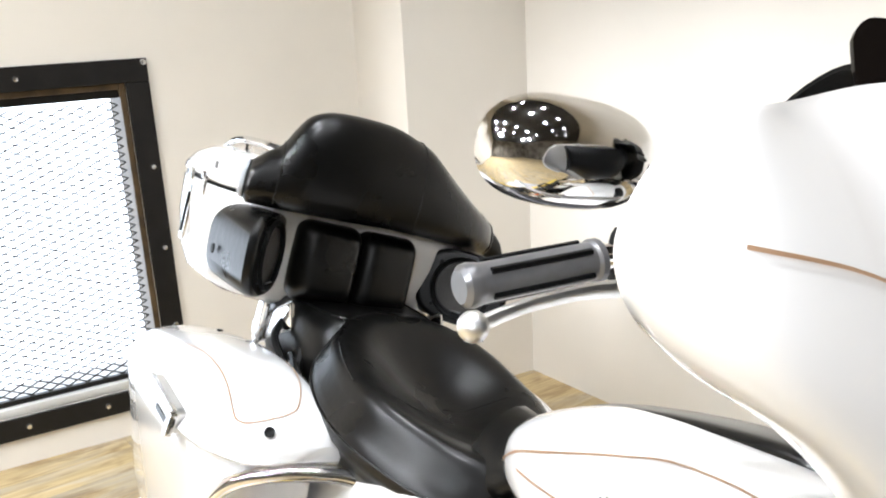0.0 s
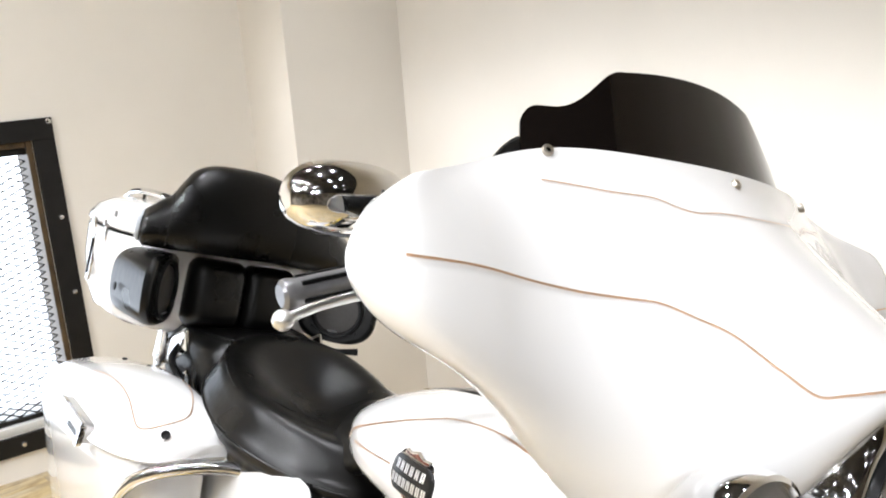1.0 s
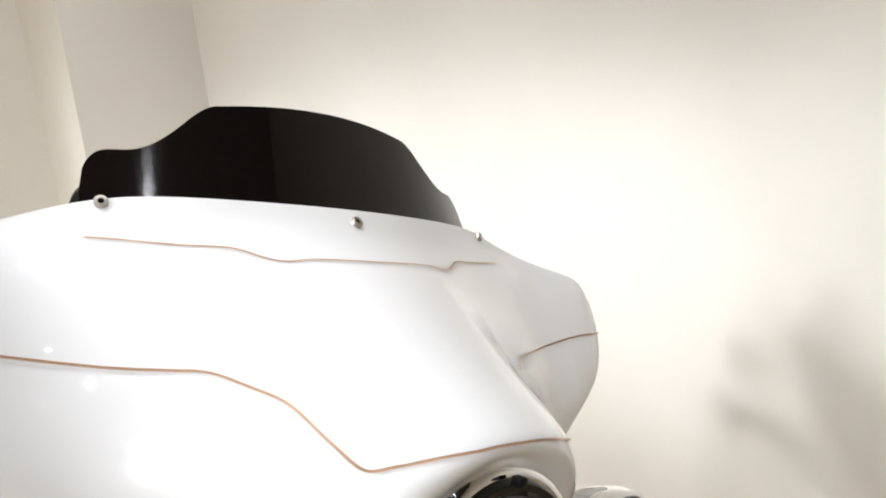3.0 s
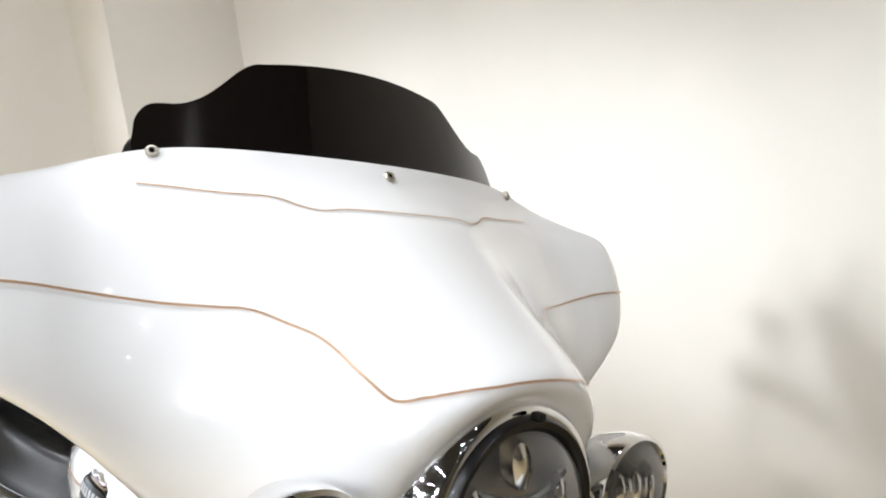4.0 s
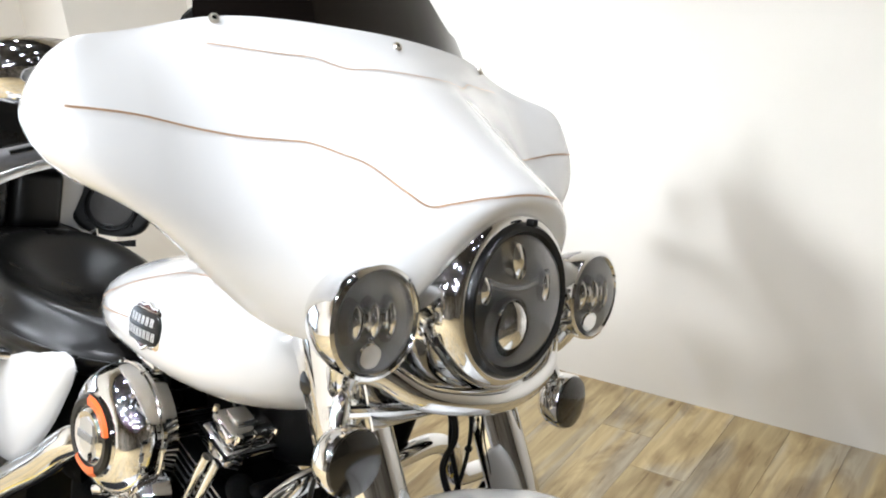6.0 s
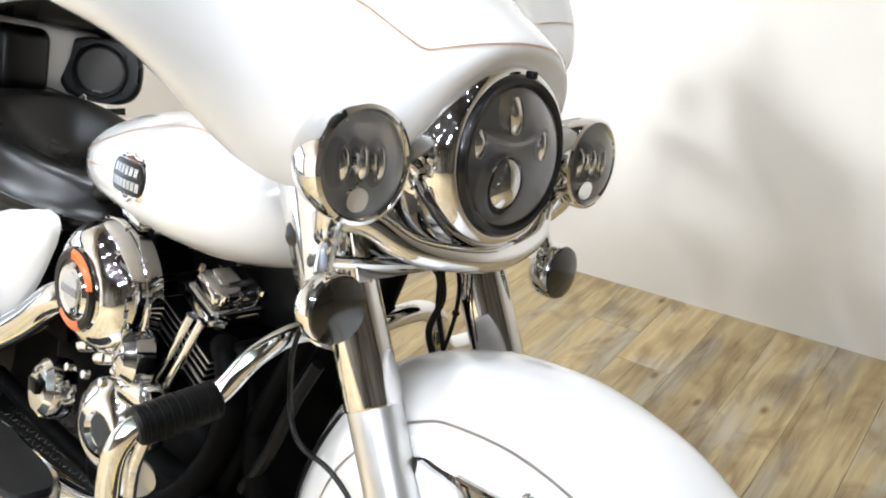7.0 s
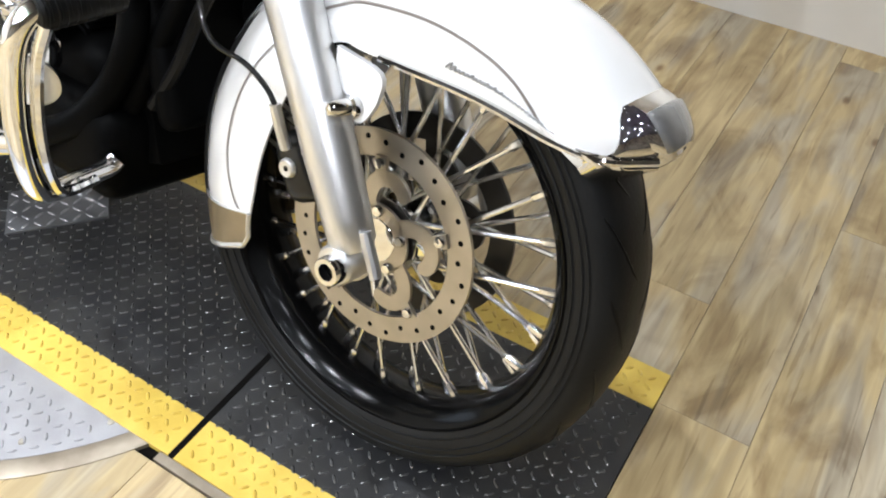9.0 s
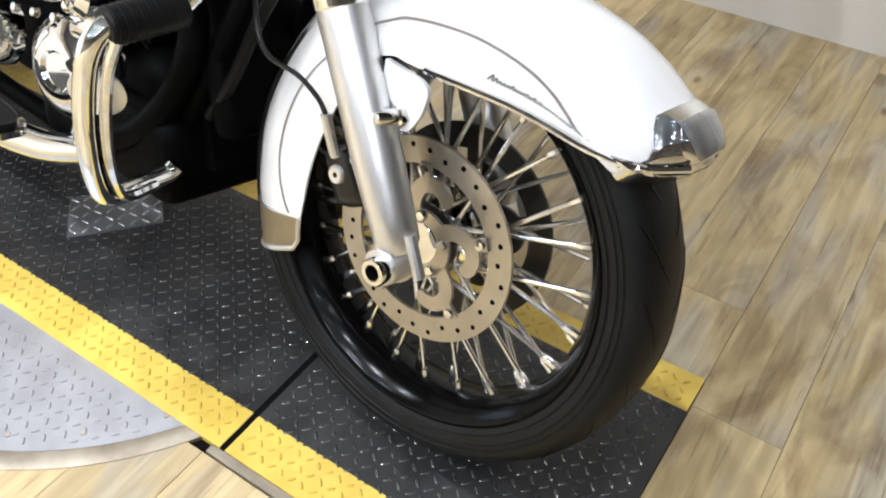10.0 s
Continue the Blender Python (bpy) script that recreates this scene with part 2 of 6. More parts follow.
def rounded(w, h, r, n=5):
    """A rounded rectangle as a ring of 2D points."""
    out = []
    for cx, cy, a0 in ((w / 2 - r, h / 2 - r, 0), (-w / 2 + r, h / 2 - r, 90), (-w / 2 + r, -h / 2 + r, 180), (w / 2 - r, -h / 2 + r, 270)):
        for k in range(n + 1):
            a = radians(a0 + 90 * k / n)
            out.append((cx + r * math.cos(a), cy + r * math.sin(a)))
    return out


def cushion(w, h, d, r, puff=0.35, n=5, steps=5):
    """A padded panel: w by h in x and y, thick d in z, with a domed front and rounded rim."""
    bm = bmesh.new()
    rings = []
    for k in range(steps + 1):
        t = k / steps
        z = d * math.sin(t * math.pi / 2)
        s = 1 - (1 - math.cos(t * math.pi / 2)) * puff
        rings.append([(x * s, y * s, z) for x, y in rounded(w, h, r, n)])
    rings.insert(0, [(x * 0.97, y * 0.97, -d * 0.3) for x, y in rounded(w, h, r, n)])
    skin(bm, rings)
    return bm


def sheet(rows, thick=0.0, bm=None):
    """A surface through rows of points, with a second side at thick behind it, towards its middle."""
    bm = bm or bmesh.new()
    rows = [[Vector(p) for p in r] for r in rows]
    if not thick:
        return skin(bm, rows, closed=False, caps=False)
    n, m = len(rows), len(rows[0])
    mid = sum((p for r in rows for p in r), Vector()) / (n * m)
    normals = [[None] * m for _ in range(n)]
    vote = 0
    for i in range(n):
        for j in range(m):
            du = rows[min(i + 1, n - 1)][j] - rows[max(i - 1, 0)][j]
            dv = rows[i][min(j + 1, m - 1)] - rows[i][max(j - 1, 0)]
            c = du.cross(dv)
            normals[i][j] = c.normalized() if c.length > 1e-9 else Vector((0, 0, 1))
            vote += 1 if c.dot(mid - rows[i][j]) > 0 else -1
    sign = thick if vote > 0 else -thick
    back = [[rows[i][j] + normals[i][j] * sign for j in range(m)] for i in range(n)]
    return skin(bm, [rows[i] + back[i][::-1] for i in range(n)])


def dense(rows, a=4, b=4):
    """Rows of control points made dense by smooth lines both ways."""
    along = [spline(r, b) for r in rows]
    return [list(c) for c in zip(*[spline(col, a) for col in zip(*along)])]


def relaxed(rows, times):
    """Rows of points with their small dents ironed out; the border moves along itself only."""
    g = np.array([[tuple(p) for p in r] for r in rows])
    for _ in range(times):
        new_ = g.copy()
        new_[1:-1, 1:-1] = 0.5 * g[1:-1, 1:-1] + 0.125 * (g[:-2, 1:-1] + g[2:, 1:-1] + g[1:-1, :-2] + g[1:-1, 2:])
        for edge_ in (0, -1):
            new_[1:-1, edge_] = 0.5 * g[1:-1, edge_] + 0.25 * (g[:-2, edge_] + g[2:, edge_])
        g = new_
    return [[Vector(p) for p in r] for r in g]


def mirror_y(p):
    return (p[0], -p[1], p[2])


def moved(bm, m):
    bmesh.ops.transform(bm, matrix=m, verts=bm.verts[:])
    return bm


# ---- the room ----
TURN = Matrix.Rotation(radians(ROOM), 4, "Z")
CORNER = Vector((-2.512, 1.347, 0))
ALONG = Vector((math.cos(radians(ROOM)), math.sin(radians(ROOM)), 0))     # along the long wall
OUT = Vector((-ALONG.y, ALONG.x, 0))                                   # out through the long wall


def slab(name, a, b, thick, z0, z1, side, mat, label, category):
    """A wall from a to b in plan, thick towards side."""
    a, b = Vector(a), Vector(b)
    s = Vector(side).normalized() * thick
    bm = bmesh.new()
    ring = [a, b, b + s, a + s]
    skin(bm, [[Vector((p.x, p.y, z)) for p in ring] for z in (z0, z1)])
    return tagged(finish(name, bm, mat, smooth=0), label, category, kind="structure")


FAR = CORNER + ALONG * 7.6
DEEP = 8.4
WINX = -2.9        # the window wall's face
slab("wall_north", CORNER - ALONG * 0.6, FAR, 0.15, 0, CEILING, OUT, WALLPAINT, "plain cream painted long wall beside the motorcycle", "wall")
slab("wall_pier", (-2.535, 0.88, 0), (CORNER.x, CORNER.y + 0.05, 0), 0.6, 0, CEILING, (-1, 0, 0), WALLPAINT, "cream painted boxed pier in the corner of the room", "wall")
# unseen walls that close the room; a dimly lit shop put into their colour
slab("wall_east", FAR + OUT * 0.15, FAR - OUT * DEEP, 0.15, 0, CEILING, ALONG, SHOPWALL, "unseen end wall in a darkened grey-brown", "wall")
slab("wall_south", FAR - OUT * DEEP + ALONG * 0.15, FAR - OUT * DEEP - ALONG * 9.4, 0.15, 0, CEILING, -OUT, SHOPWALL, "unseen wall behind the camera in a darkened grey-brown", "wall")
# the window wall is built round its opening
WY0, WY1, WZ0, WZ1 = -1.25, 0.085, 0.165, 1.17


def window_wall():
    bm = bmesh.new()
    for y0, y1, z0, z1 in ((-8.2, WY0, 0, CEILING), (WY1, 0.9, 0, CEILING), (WY0, WY1, 0, WZ0), (WY0, WY1, WZ1, CEILING)):
        ring = [(WINX, y0), (WINX, y1), (WINX - 0.22, y1), (WINX - 0.22, y0)]
        skin(bm, [[(x, y, z) for x, y in ring] for z in (z0, z1)])
    return tagged(finish("wall_west", bm, WALLPAINT, smooth=0), "cream painted wall with a low barred window", "wall", kind="structure")


window_wall()
cb = bmesh.new()
skin(cb, [[(x, y, z) for x, y in ((-3.6, -8.4), (6.2, -8.4), (6.2, 2.6), (-3.6, 2.6))] for z in (CEILING, CEILING + 0.1)])
tagged(finish("ceiling", cb, CEILPAINT, smooth=0), "dark painted showroom ceiling with small round spotlights", "ceiling", kind="structure")

# ceiling spotlights
LAMPS = [(x + (0.4 if j % 2 else 0), y) for j, y in enumerate((0.80, 0.10, -1.5, -2.6, -3.8, -5.2)) for x in (-2.0, -0.9, 0.2, 1.3, 2.6, 4.0)]
POWER = 14.0
LAMPROWS = {0.80: 0.15, 0.10: 0.6, -1.5: 0.7, -2.6: 0.7, -3.8: 0.9, -5.2: 1.0}      # the rows are dimmed differently
BRIGHTER = {12: 2.2, 13: 1.5, 19: 2.2, 25: 4.5, 31: 4.5}


def added_spot_can(eye, at, target):
    """An added, unseen can that hangs from the ceiling and points at a place."""
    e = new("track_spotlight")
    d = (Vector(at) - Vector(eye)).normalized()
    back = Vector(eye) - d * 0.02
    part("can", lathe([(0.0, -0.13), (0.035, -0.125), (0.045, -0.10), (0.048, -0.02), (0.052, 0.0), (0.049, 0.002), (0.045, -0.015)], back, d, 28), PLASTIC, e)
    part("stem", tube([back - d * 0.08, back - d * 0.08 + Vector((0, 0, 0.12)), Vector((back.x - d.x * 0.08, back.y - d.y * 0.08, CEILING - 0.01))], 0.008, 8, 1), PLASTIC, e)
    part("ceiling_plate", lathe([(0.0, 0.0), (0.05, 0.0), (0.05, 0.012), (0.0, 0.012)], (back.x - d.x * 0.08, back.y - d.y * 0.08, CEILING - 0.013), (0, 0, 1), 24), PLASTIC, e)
    return tagged(e, "unseen black can on a ceiling stem added round a spot aimed at " + target, "spotlight", "aimed spotlights")


# added spots, out of view, that light a band along the wall
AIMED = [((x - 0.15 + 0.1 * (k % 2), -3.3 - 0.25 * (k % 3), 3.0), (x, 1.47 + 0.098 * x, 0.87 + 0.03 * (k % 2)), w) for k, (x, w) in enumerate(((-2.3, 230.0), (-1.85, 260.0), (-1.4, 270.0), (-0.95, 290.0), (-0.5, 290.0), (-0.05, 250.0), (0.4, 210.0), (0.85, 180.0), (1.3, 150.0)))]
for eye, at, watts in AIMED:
    ld = bpy.data.lights.new("unseen_aimed_spot", "SPOT")
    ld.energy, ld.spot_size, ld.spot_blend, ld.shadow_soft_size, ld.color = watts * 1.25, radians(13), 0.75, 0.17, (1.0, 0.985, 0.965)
    new("unseen_aimed_spot", ld).matrix_world = look(eye, at)
    added_spot_can(eye, at, "the wall")
# two added fill spots, with no known source, brighten the motorcycle's front
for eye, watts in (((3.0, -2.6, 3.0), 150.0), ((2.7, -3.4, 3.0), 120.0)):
    ld = bpy.data.lights.new("unseen_aimed_spot", "SPOT")
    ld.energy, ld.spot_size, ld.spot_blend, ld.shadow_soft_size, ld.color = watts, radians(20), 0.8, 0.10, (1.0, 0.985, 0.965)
    new("unseen_aimed_spot", ld).matrix_world = look(eye, (-0.25, 0.1, 1.15))
    added_spot_can(eye, (-0.25, 0.1, 1.15), "the motorcycle")


def ceiling_spot():
    e = new("ceiling_spotlight")
    part("housing", lathe([(0.0, 0.06), (0.05, 0.06), (0.065, 0.05), (0.075, 0.0), (0.07, -0.006), (0.058, 0.0), (0.055, 0.03), (0.0, 0.035)], axis=(0, 0, 1), seg=24), PLASTIC, e)
    return tagged(e, "small round black spotlight fixed to the ceiling", "ceiling light", "ceiling spotlights")


spot = ceiling_spot()
for i, (x, y) in enumerate(LAMPS):
    m = pose(x, y, CEILING - 0.065)
    if i:
        copy_thing(spot, m)
    else:
        spot.matrix_basis = m
    ld = bpy.data.lights.new("spot_glow", "AREA")
    ld.shape, ld.size, ld.energy, ld.color = "DISK", 0.075, POWER * LAMPROWS[y] * (1.3 if x < -0.4 else 0.9 if x < 0.5 else 0.25 if y > -1 else 0.5) * BRIGHTER.get(i, 1.0), (1.0, 0.985, 0.965)
    ld.spread = radians(132)
    lo = new("spot_glow", ld)
    lo.matrix_world = pose(x, y, CEILING - 0.085)

# floor: a dark base with planks on it
fb = bmesh.new()
skin(fb, [[(x, y, z) for x, y in ((-3.6, -8.4), (6.2, -8.4), (6.2, 2.6), (-3.6, 2.6))] for z in (-0.12, -0.006)])
floor = tagged(finish("floor", fb, EARTH, smooth=0), "oak-look plank floor with a soft sheen", "floor", kind="structure")

# the lift's plates let into the floor


# ---- window ----
def window():
    e = new("window_1")
    tagged(e, "low window behind black steel frame and expanded metal mesh", "window", kind="structure")
    w = 0.072
    fr = bmesh.new()
    x = WINX + 0.006
    for y0, y1, z0, z1 in ((WY0 - w, WY1 + w, WZ1, WZ1 + w), (WY0 - w, WY1 + w, WZ0 - w, WZ0), (WY1, WY1 + w, WZ0, WZ1), (WY0 - w, WY0, WZ0, WZ1)):
        box((0.012, y1 - y0, z1 - z0), (x, (y0 + y1) / 2, (z0 + z1) / 2), 0.002, bm=fr, seg=1)
    frame_ob = part("window_frame", fr, FRAMESTEEL, e)
    bolts = [(WY1 + w / 2 + 0.012, z) for z in (0.16, 0.36, 0.63, 0.90)] + [(WY1 + w - 0.012, WZ1 + w - 0.013)] + [(y, WZ1 + w / 2) for y in (-0.22, -0.6, -1.0)] + [(y, WZ0 - w / 2) for y in (-0.12, -0.36, -0.75, -1.1)]
    for y, z in bolts:
        part("bolt", lathe([(0, 0.008), (0.007, 0.007), (0.010, 0.003), (0.011, 0.0)], (x + 0.006, y, z), (1, 0, 0), 12), CHROME, frame_ob)
    ln = bmesh.new()
    d = 0.20
    for y0, y1, z0, z1 in ((WY1 - 0.02, WY1, WZ0, WZ1), (WY0, WY0 + 0.02, WZ0, WZ1), (WY0 + 0.02, WY1 - 0.02, WZ1 - 0.02, WZ1)):
        box((d, y1 - y0 - 0.001, z1 - z0 - 0.001), (WINX - d / 2 - 0.001, (y0 + y1) / 2, (z0 + z1) / 2), 0.002, bm=ln, seg=1)
    part("wood_lining", ln, BROWNWOOD, e, "brown stained wooden reveal")
    part("window_sill", box((d, WY1 - WY0 - 0.044, 0.03), (WINX - d / 2 - 0.001, (WY0 + WY1) / 2, WZ0 + 0.016), 0.003), SILL, e, "pale grey sill")
    # steel angle that holds the mesh
    an = bmesh.new()
    for y0, y1, z0, z1 in ((WY0 + 0.02, WY1 - 0.02, WZ1 - 0.045, WZ1 - 0.021), (WY0 + 0.02, WY1 - 0.02, WZ0 + 0.033, WZ0 + 0.05)):
        box((0.02, y1 - y0, z1 - z0), (WINX - 0.03, (y0 + y1) / 2, (z0 + z1) / 2), 0.002, bm=an, seg=1)
    part("mesh_rail", an, FRAMESTEEL, e)
    # expanded metal: slanted strands both ways
    bm = bmesh.new()
    cw, ch, t = 0.056, 0.026, 0.0042
    ya, yb, za, zb = WY0 + 0.02, WY1 - 0.018, WZ0 + 0.04, WZ1 - 0.03
    nx, nz = int((yb - ya) / cw), int((zb - za) / ch)
    xm = WINX - 0.03
    for i in range(nx):
        for j in range(nz):
            y0, z0 = ya + i * cw, za + j * ch
            for (p, q) in (((0, .5), (.5, 1)), ((.5, 1), (1, .5)), ((1, .5), (.5, 0)), ((.5, 0), (0, .5))):
                a = Vector((0, y0 + p[0] * cw, z0 + p[1] * ch))
                b = Vector((0, y0 + q[0] * cw, z0 + q[1] * ch))
                nrm = Vector((0, -(b - a).z, (b - a).y)).normalized() * t / 2
                vs = [bm.verts.new(c + Vector((dx, 0, 0))) for dx in (xm, xm + 0.003) for c in (a + nrm, b + nrm, b - nrm, a - nrm)]
                bm.faces.new(vs[4:])
                bm.faces.new((vs[0], vs[1], vs[5], vs[4]))
                bm.faces.new((vs[2], vs[3], vs[7], vs[6]))
    tagged(part("wire_mesh", bm, WIRE, e, "black expanded metal mesh", smooth=0), kind="stuff")


window()
bd = bmesh.new()
vs = [bd.verts.new(p) for p in ((-3.3, -2.2, -0.2), (-3.3, 0.85, -0.2), (-3.3, 0.85, 1.8), (-3.3, -2.2, 1.8))]
bd.faces.new(vs)
tagged(finish("backdrop", bd, DAYLIGHT, smooth=0), "bright overcast daylight outside the window", "backdrop", kind="structure")


# ---- the motorcycle, leaning on its side stand; x ahead, y to its left, z up along its lean ----
LEANING = -16.82
bike = new("motorcycle")
bike.matrix_basis = pose(0, 0, 0.006, LEANING, 0, 0)
tagged(bike, "white touring motorcycle with chrome trim leaning on its side stand", "motorcycle")
WC = Vector((0, 0, 0.3475))
RAKE = -0.55                 # the fork leans back by this much a metre
FORKDIR = Vector((RAKE, 0, 1)).normalized()


def fork_at(z, y=0.0):
    return Vector((0.009 + RAKE * (z - 0.38), y, z))


RIMBLACK = material("gloss black rim", (0.002, 0.002, 0.002), 0.16, spec=0.14, vary=0.2)


# front wheel
def front_wheel():
    tyre = part("front_wheel", lathe([(0.274, -0.050), (0.284, -0.0575), (0.300, -0.0625), (0.318, -0.0645), (0.334, -0.056), (0.3435, -0.038), (0.347, -0.017), (0.3475, 0.0),
                                      (0.347, 0.017), (0.3435, 0.038), (0.334, 0.056), (0.318, 0.0645), (0.300, 0.0625), (0.284, 0.0575), (0.274, 0.050)], WC, seg=96), RUBBER, bike, "low-profile black tyre on a spoked wheel", 60)
    # moulded ridges on the side wall
    for s in (-1, 1):
        for r, y in ((0.2795, 0.0552), (0.2895, 0.0602), (0.3035, 0.0636), (0.3125, 0.0650)):
            part("sidewall_rib", lathe([(r, s * y), (r + 0.0013, s * (y + 0.0020)), (r + 0.0027, s * (y + 0.0012))], WC, seg=96), RIMBLACK if r < 0.28 else RUBBER, tyre)
    # tread grooves: slim dark inlays a hair below the crown
    gr = bmesh.new()
    for k in range(22):
        for s in (-1, 1):
            a0 = 2 * math.pi * (k + (0.5 if s > 0 else 0)) / 22
            pts = []
            for i in range(8):
                u = i / 7
                y = s * (0.008 + 0.047 * u)
                r = 0.3462 - 0.0115 * (abs(y) / 0.055) ** 3
                a = a0 + 0.26 * u ** 1.4
                pts.append(WC + Vector((r * math.cos(a), y, r * math.sin(a))))
            tube(pts, [0.0012] + [0.0021] * 6 + [0.0008], seg=5, per=1, bm=gr)
    part("tread_groove", gr, PLASTIC, tyre)
    part("rim", lathe([(0.279, -0.050), (0.281, -0.053), (0.278, -0.0555), (0.272, -0.053), (0.268, -0.047), (0.262, -0.043), (0.256, -0.030), (0.250, -0.022), (0.249, 0.0),
                       (0.250, 0.022), (0.256, 0.030), (0.262, 0.043), (0.268, 0.047), (0.272, 0.053), (0.278, 0.0555), (0.281, 0.053), (0.279, 0.050), (0.262, 0.0), (0.279, -0.050)], WC, seg=96), RIMBLACK, tyre, "gloss black rim")
    part("hub", lathe([(0.0, -0.058), (0.030, -0.058), (0.034, -0.052), (0.034, -0.044), (0.056, -0.042), (0.056, -0.036), (0.030, -0.030), (0.026, 0.0), (0.030, 0.030), (0.056, 0.036),
                       (0.056, 0.042), (0.034, 0.044), (0.034, 0.058), (0.0, 0.058)], WC, seg=40), CHROME, tyre)
    sp = None
    n = 48
    for k in range(n):
        s = -1 if k % 2 else 1
        cross = 1 if (k // 2) % 2 else -1
        a = 2 * math.pi * k / n
        b = a + cross * 0.42
        h = WC + Vector((0.051 * math.cos(b), s * 0.039, 0.051 * math.sin(b)))
        e = WC + Vector((0.252 * math.cos(a), s * 0.012, 0.252 * math.sin(a)))
        d = (e - h).normalized()
        bm = tube([h, e - d * 0.022], 0.0038, seg=8, per=1)
        tube([e - d * 0.026, e - d * 0.021, e - d * 0.004, e + d * 0.004], [0.0042, 0.0062, 0.0062, 0.005], seg=7, per=1, bm=bm)
        part("spoke", bm, SPOKE, tyre)
    for s in (-1, 1):
        y = s * 0.0497
        ro = rotor(y, s)
        ro.parent = bike


def rotor(y, s):
    """A floating brake disc with drilled holes on a cut-out carrier."""
    bm = bmesh.new()
    n = 144
    ring = []
    holes = []
    for k in range(30):
        a = 2 * math.pi * k / 30
        holes.append((0.1385 - (0.010 if k % 3 == 1 else 0.0) - (0.004 if k % 3 == 2 else 0), a))
    # outer ring with an inner scalloped edge
    prof = [(0.150, -0.0026), (0.150, 0.0026), (0.113, 0.0026), (0.113, -0.0026), (0.150, -0.0026)]
    lathe(prof, WC + Vector((0, y, 0)), seg=120, bm=bm)
    ob = part("brake_rotor", bm, STEEL if s < 0 else DARKSTEEL, bike, "drilled steel brake rotor", 40)
    for r, a in holes:
        part("drilled_hole", lathe([(0.0, 0.0032), (0.0036, 0.0032), (0.0040, 0.0026)], WC + Vector((r * math.cos(a), y, r * math.sin(a))), (0, s, 0), 8), ENGINE, ob)
    # carrier: a hub ring with five thick arms that curl back, each tied to the disc by a tab
    mat = STEEL if s < 0 else DARKSTEEL
    lift = Vector((0, y + s * 0.004, 0))
    part("rotor_carrier", lathe([(0.030, -0.0026), (0.030, 0.0026), (0.051, 0.0026), (0.051, -0.0026), (0.030, -0.0026)], WC + lift, seg=60), mat, ob, "steel carrier ring")
    for k in range(5):
        a0 = 2 * math.pi * k / 5 + 0.35
        mid = spline([Vector((r * math.cos(a0 + t), 0, r * math.sin(a0 + t))) for r, t in ((0.046, 0.40), (0.066, 0.30), (0.084, 0.12), (0.091, -0.12), (0.086, -0.34), (0.074, -0.46))], 5)
        left, right = [], []
        for q, c in enumerate(mid):
            d = (mid[min(q + 1, len(mid) - 1)] - mid[max(q - 1, 0)]).normalized()
            f = q / (len(mid) - 1)
            hw = (0.0115 - 0.0010 * f) * math.sqrt(max(0.06, 1 - max(0.0, (f - 0.82) / 0.19) ** 2))
            nrm = Vector((-d.z, 0, d.x)) * hw
            left.append(c + nrm)
            right.append(c - nrm)
        cm = bmesh.new()
        skin(cm, [[WC + p + lift + Vector((0, dy, 0)) for p in left + right[::-1]] for dy in (-0.0026, 0.0026)])
        tab = [Vector((r * math.cos(a0 + t), 0, r * math.sin(a0 + t))) for r, t in ((0.090, -0.02), (0.117, 0.01), (0.117, 0.17), (0.088, 0.16))]
        skin(cm, [[WC + p + lift + Vector((0, dy, 0)) for p in tab] for dy in (-0.0030, 0.0022)])
        part("carrier_arm", cm, mat, ob, "curled steel carrier arm")
    for k in range(5):
        a = 2 * math.pi * k / 5 + 0.35
        for r, t in ((0.107, 0.09), (0.042, 0.05)):
            c = WC + Vector((r * math.cos(a + t), y + s * 0.006, r * math.sin(a + t)))
            part("rotor_bolt", lathe([(0.0, 0.007), (0.006, 0.0065), (0.008, 0.004), (0.0085, 0.0)], c, (0, s, 0), 14), CHROME, ob)
    return ob


front_wheel()


# fork legs
FY = 0.122
for s in (-1, 1):
    y = s * FY
    leg = part("fork_leg", lathe([(0.0, 0.0), (0.024, 0.0), (0.030, 0.012), (0.0315, 0.05), (0.034, 0.12), (0.0340, 0.318), (0.0335, 0.322), (0.0, 0.322)],
                                 fork_at(0.365, y), FORKDIR, 36), ALU, bike, "satin aluminium fork slider")
    part("fork_tube", lathe([(0.0, 0.0), (0.0345, 0.0), (0.0360, 0.003), (0.0360, 0.37), (0.0, 0.37)], fork_at(0.640, y), FORKDIR, 32), CHROME, leg, "chromed fork tube cover")
    # axle clamp and nut
    cl = lathe([(0.0, -0.030), (0.024, -0.030), (0.027, -0.026), (0.027, 0.020), (0.0, 0.020)], (0.010, y, 0.3475), (0, 1, 0), 28)
    part("axle_clamp", cl, ALU, leg)
    ax_ = part("axle_nut", lathe([(0.0115, -0.002), (0.0115, 0.018), (0.0175, 0.018), (0.0195, 0.015), (0.0195, 0.0)], (0.014, y + s * 0.029, 0.3475), (0, s, 0), 30), CHROME, leg, "hollow chrome axle end")
    part("axle_bore", lathe([(0.0, 0.004), (0.0115, 0.004), (0.0115, 0.0)], (0.014, y + s * 0.029, 0.3475), (0, s, 0), 6), ENGINE, ax_)
    part("clamp_bolt", tube([fork_at(0.352, y) + Vector((0.036, s * 0.006, -0.004)), fork_at(0.40, y) + Vector((0.034, s * 0.006, 0.0))], 0.0085, 10, 1), ALU, leg)


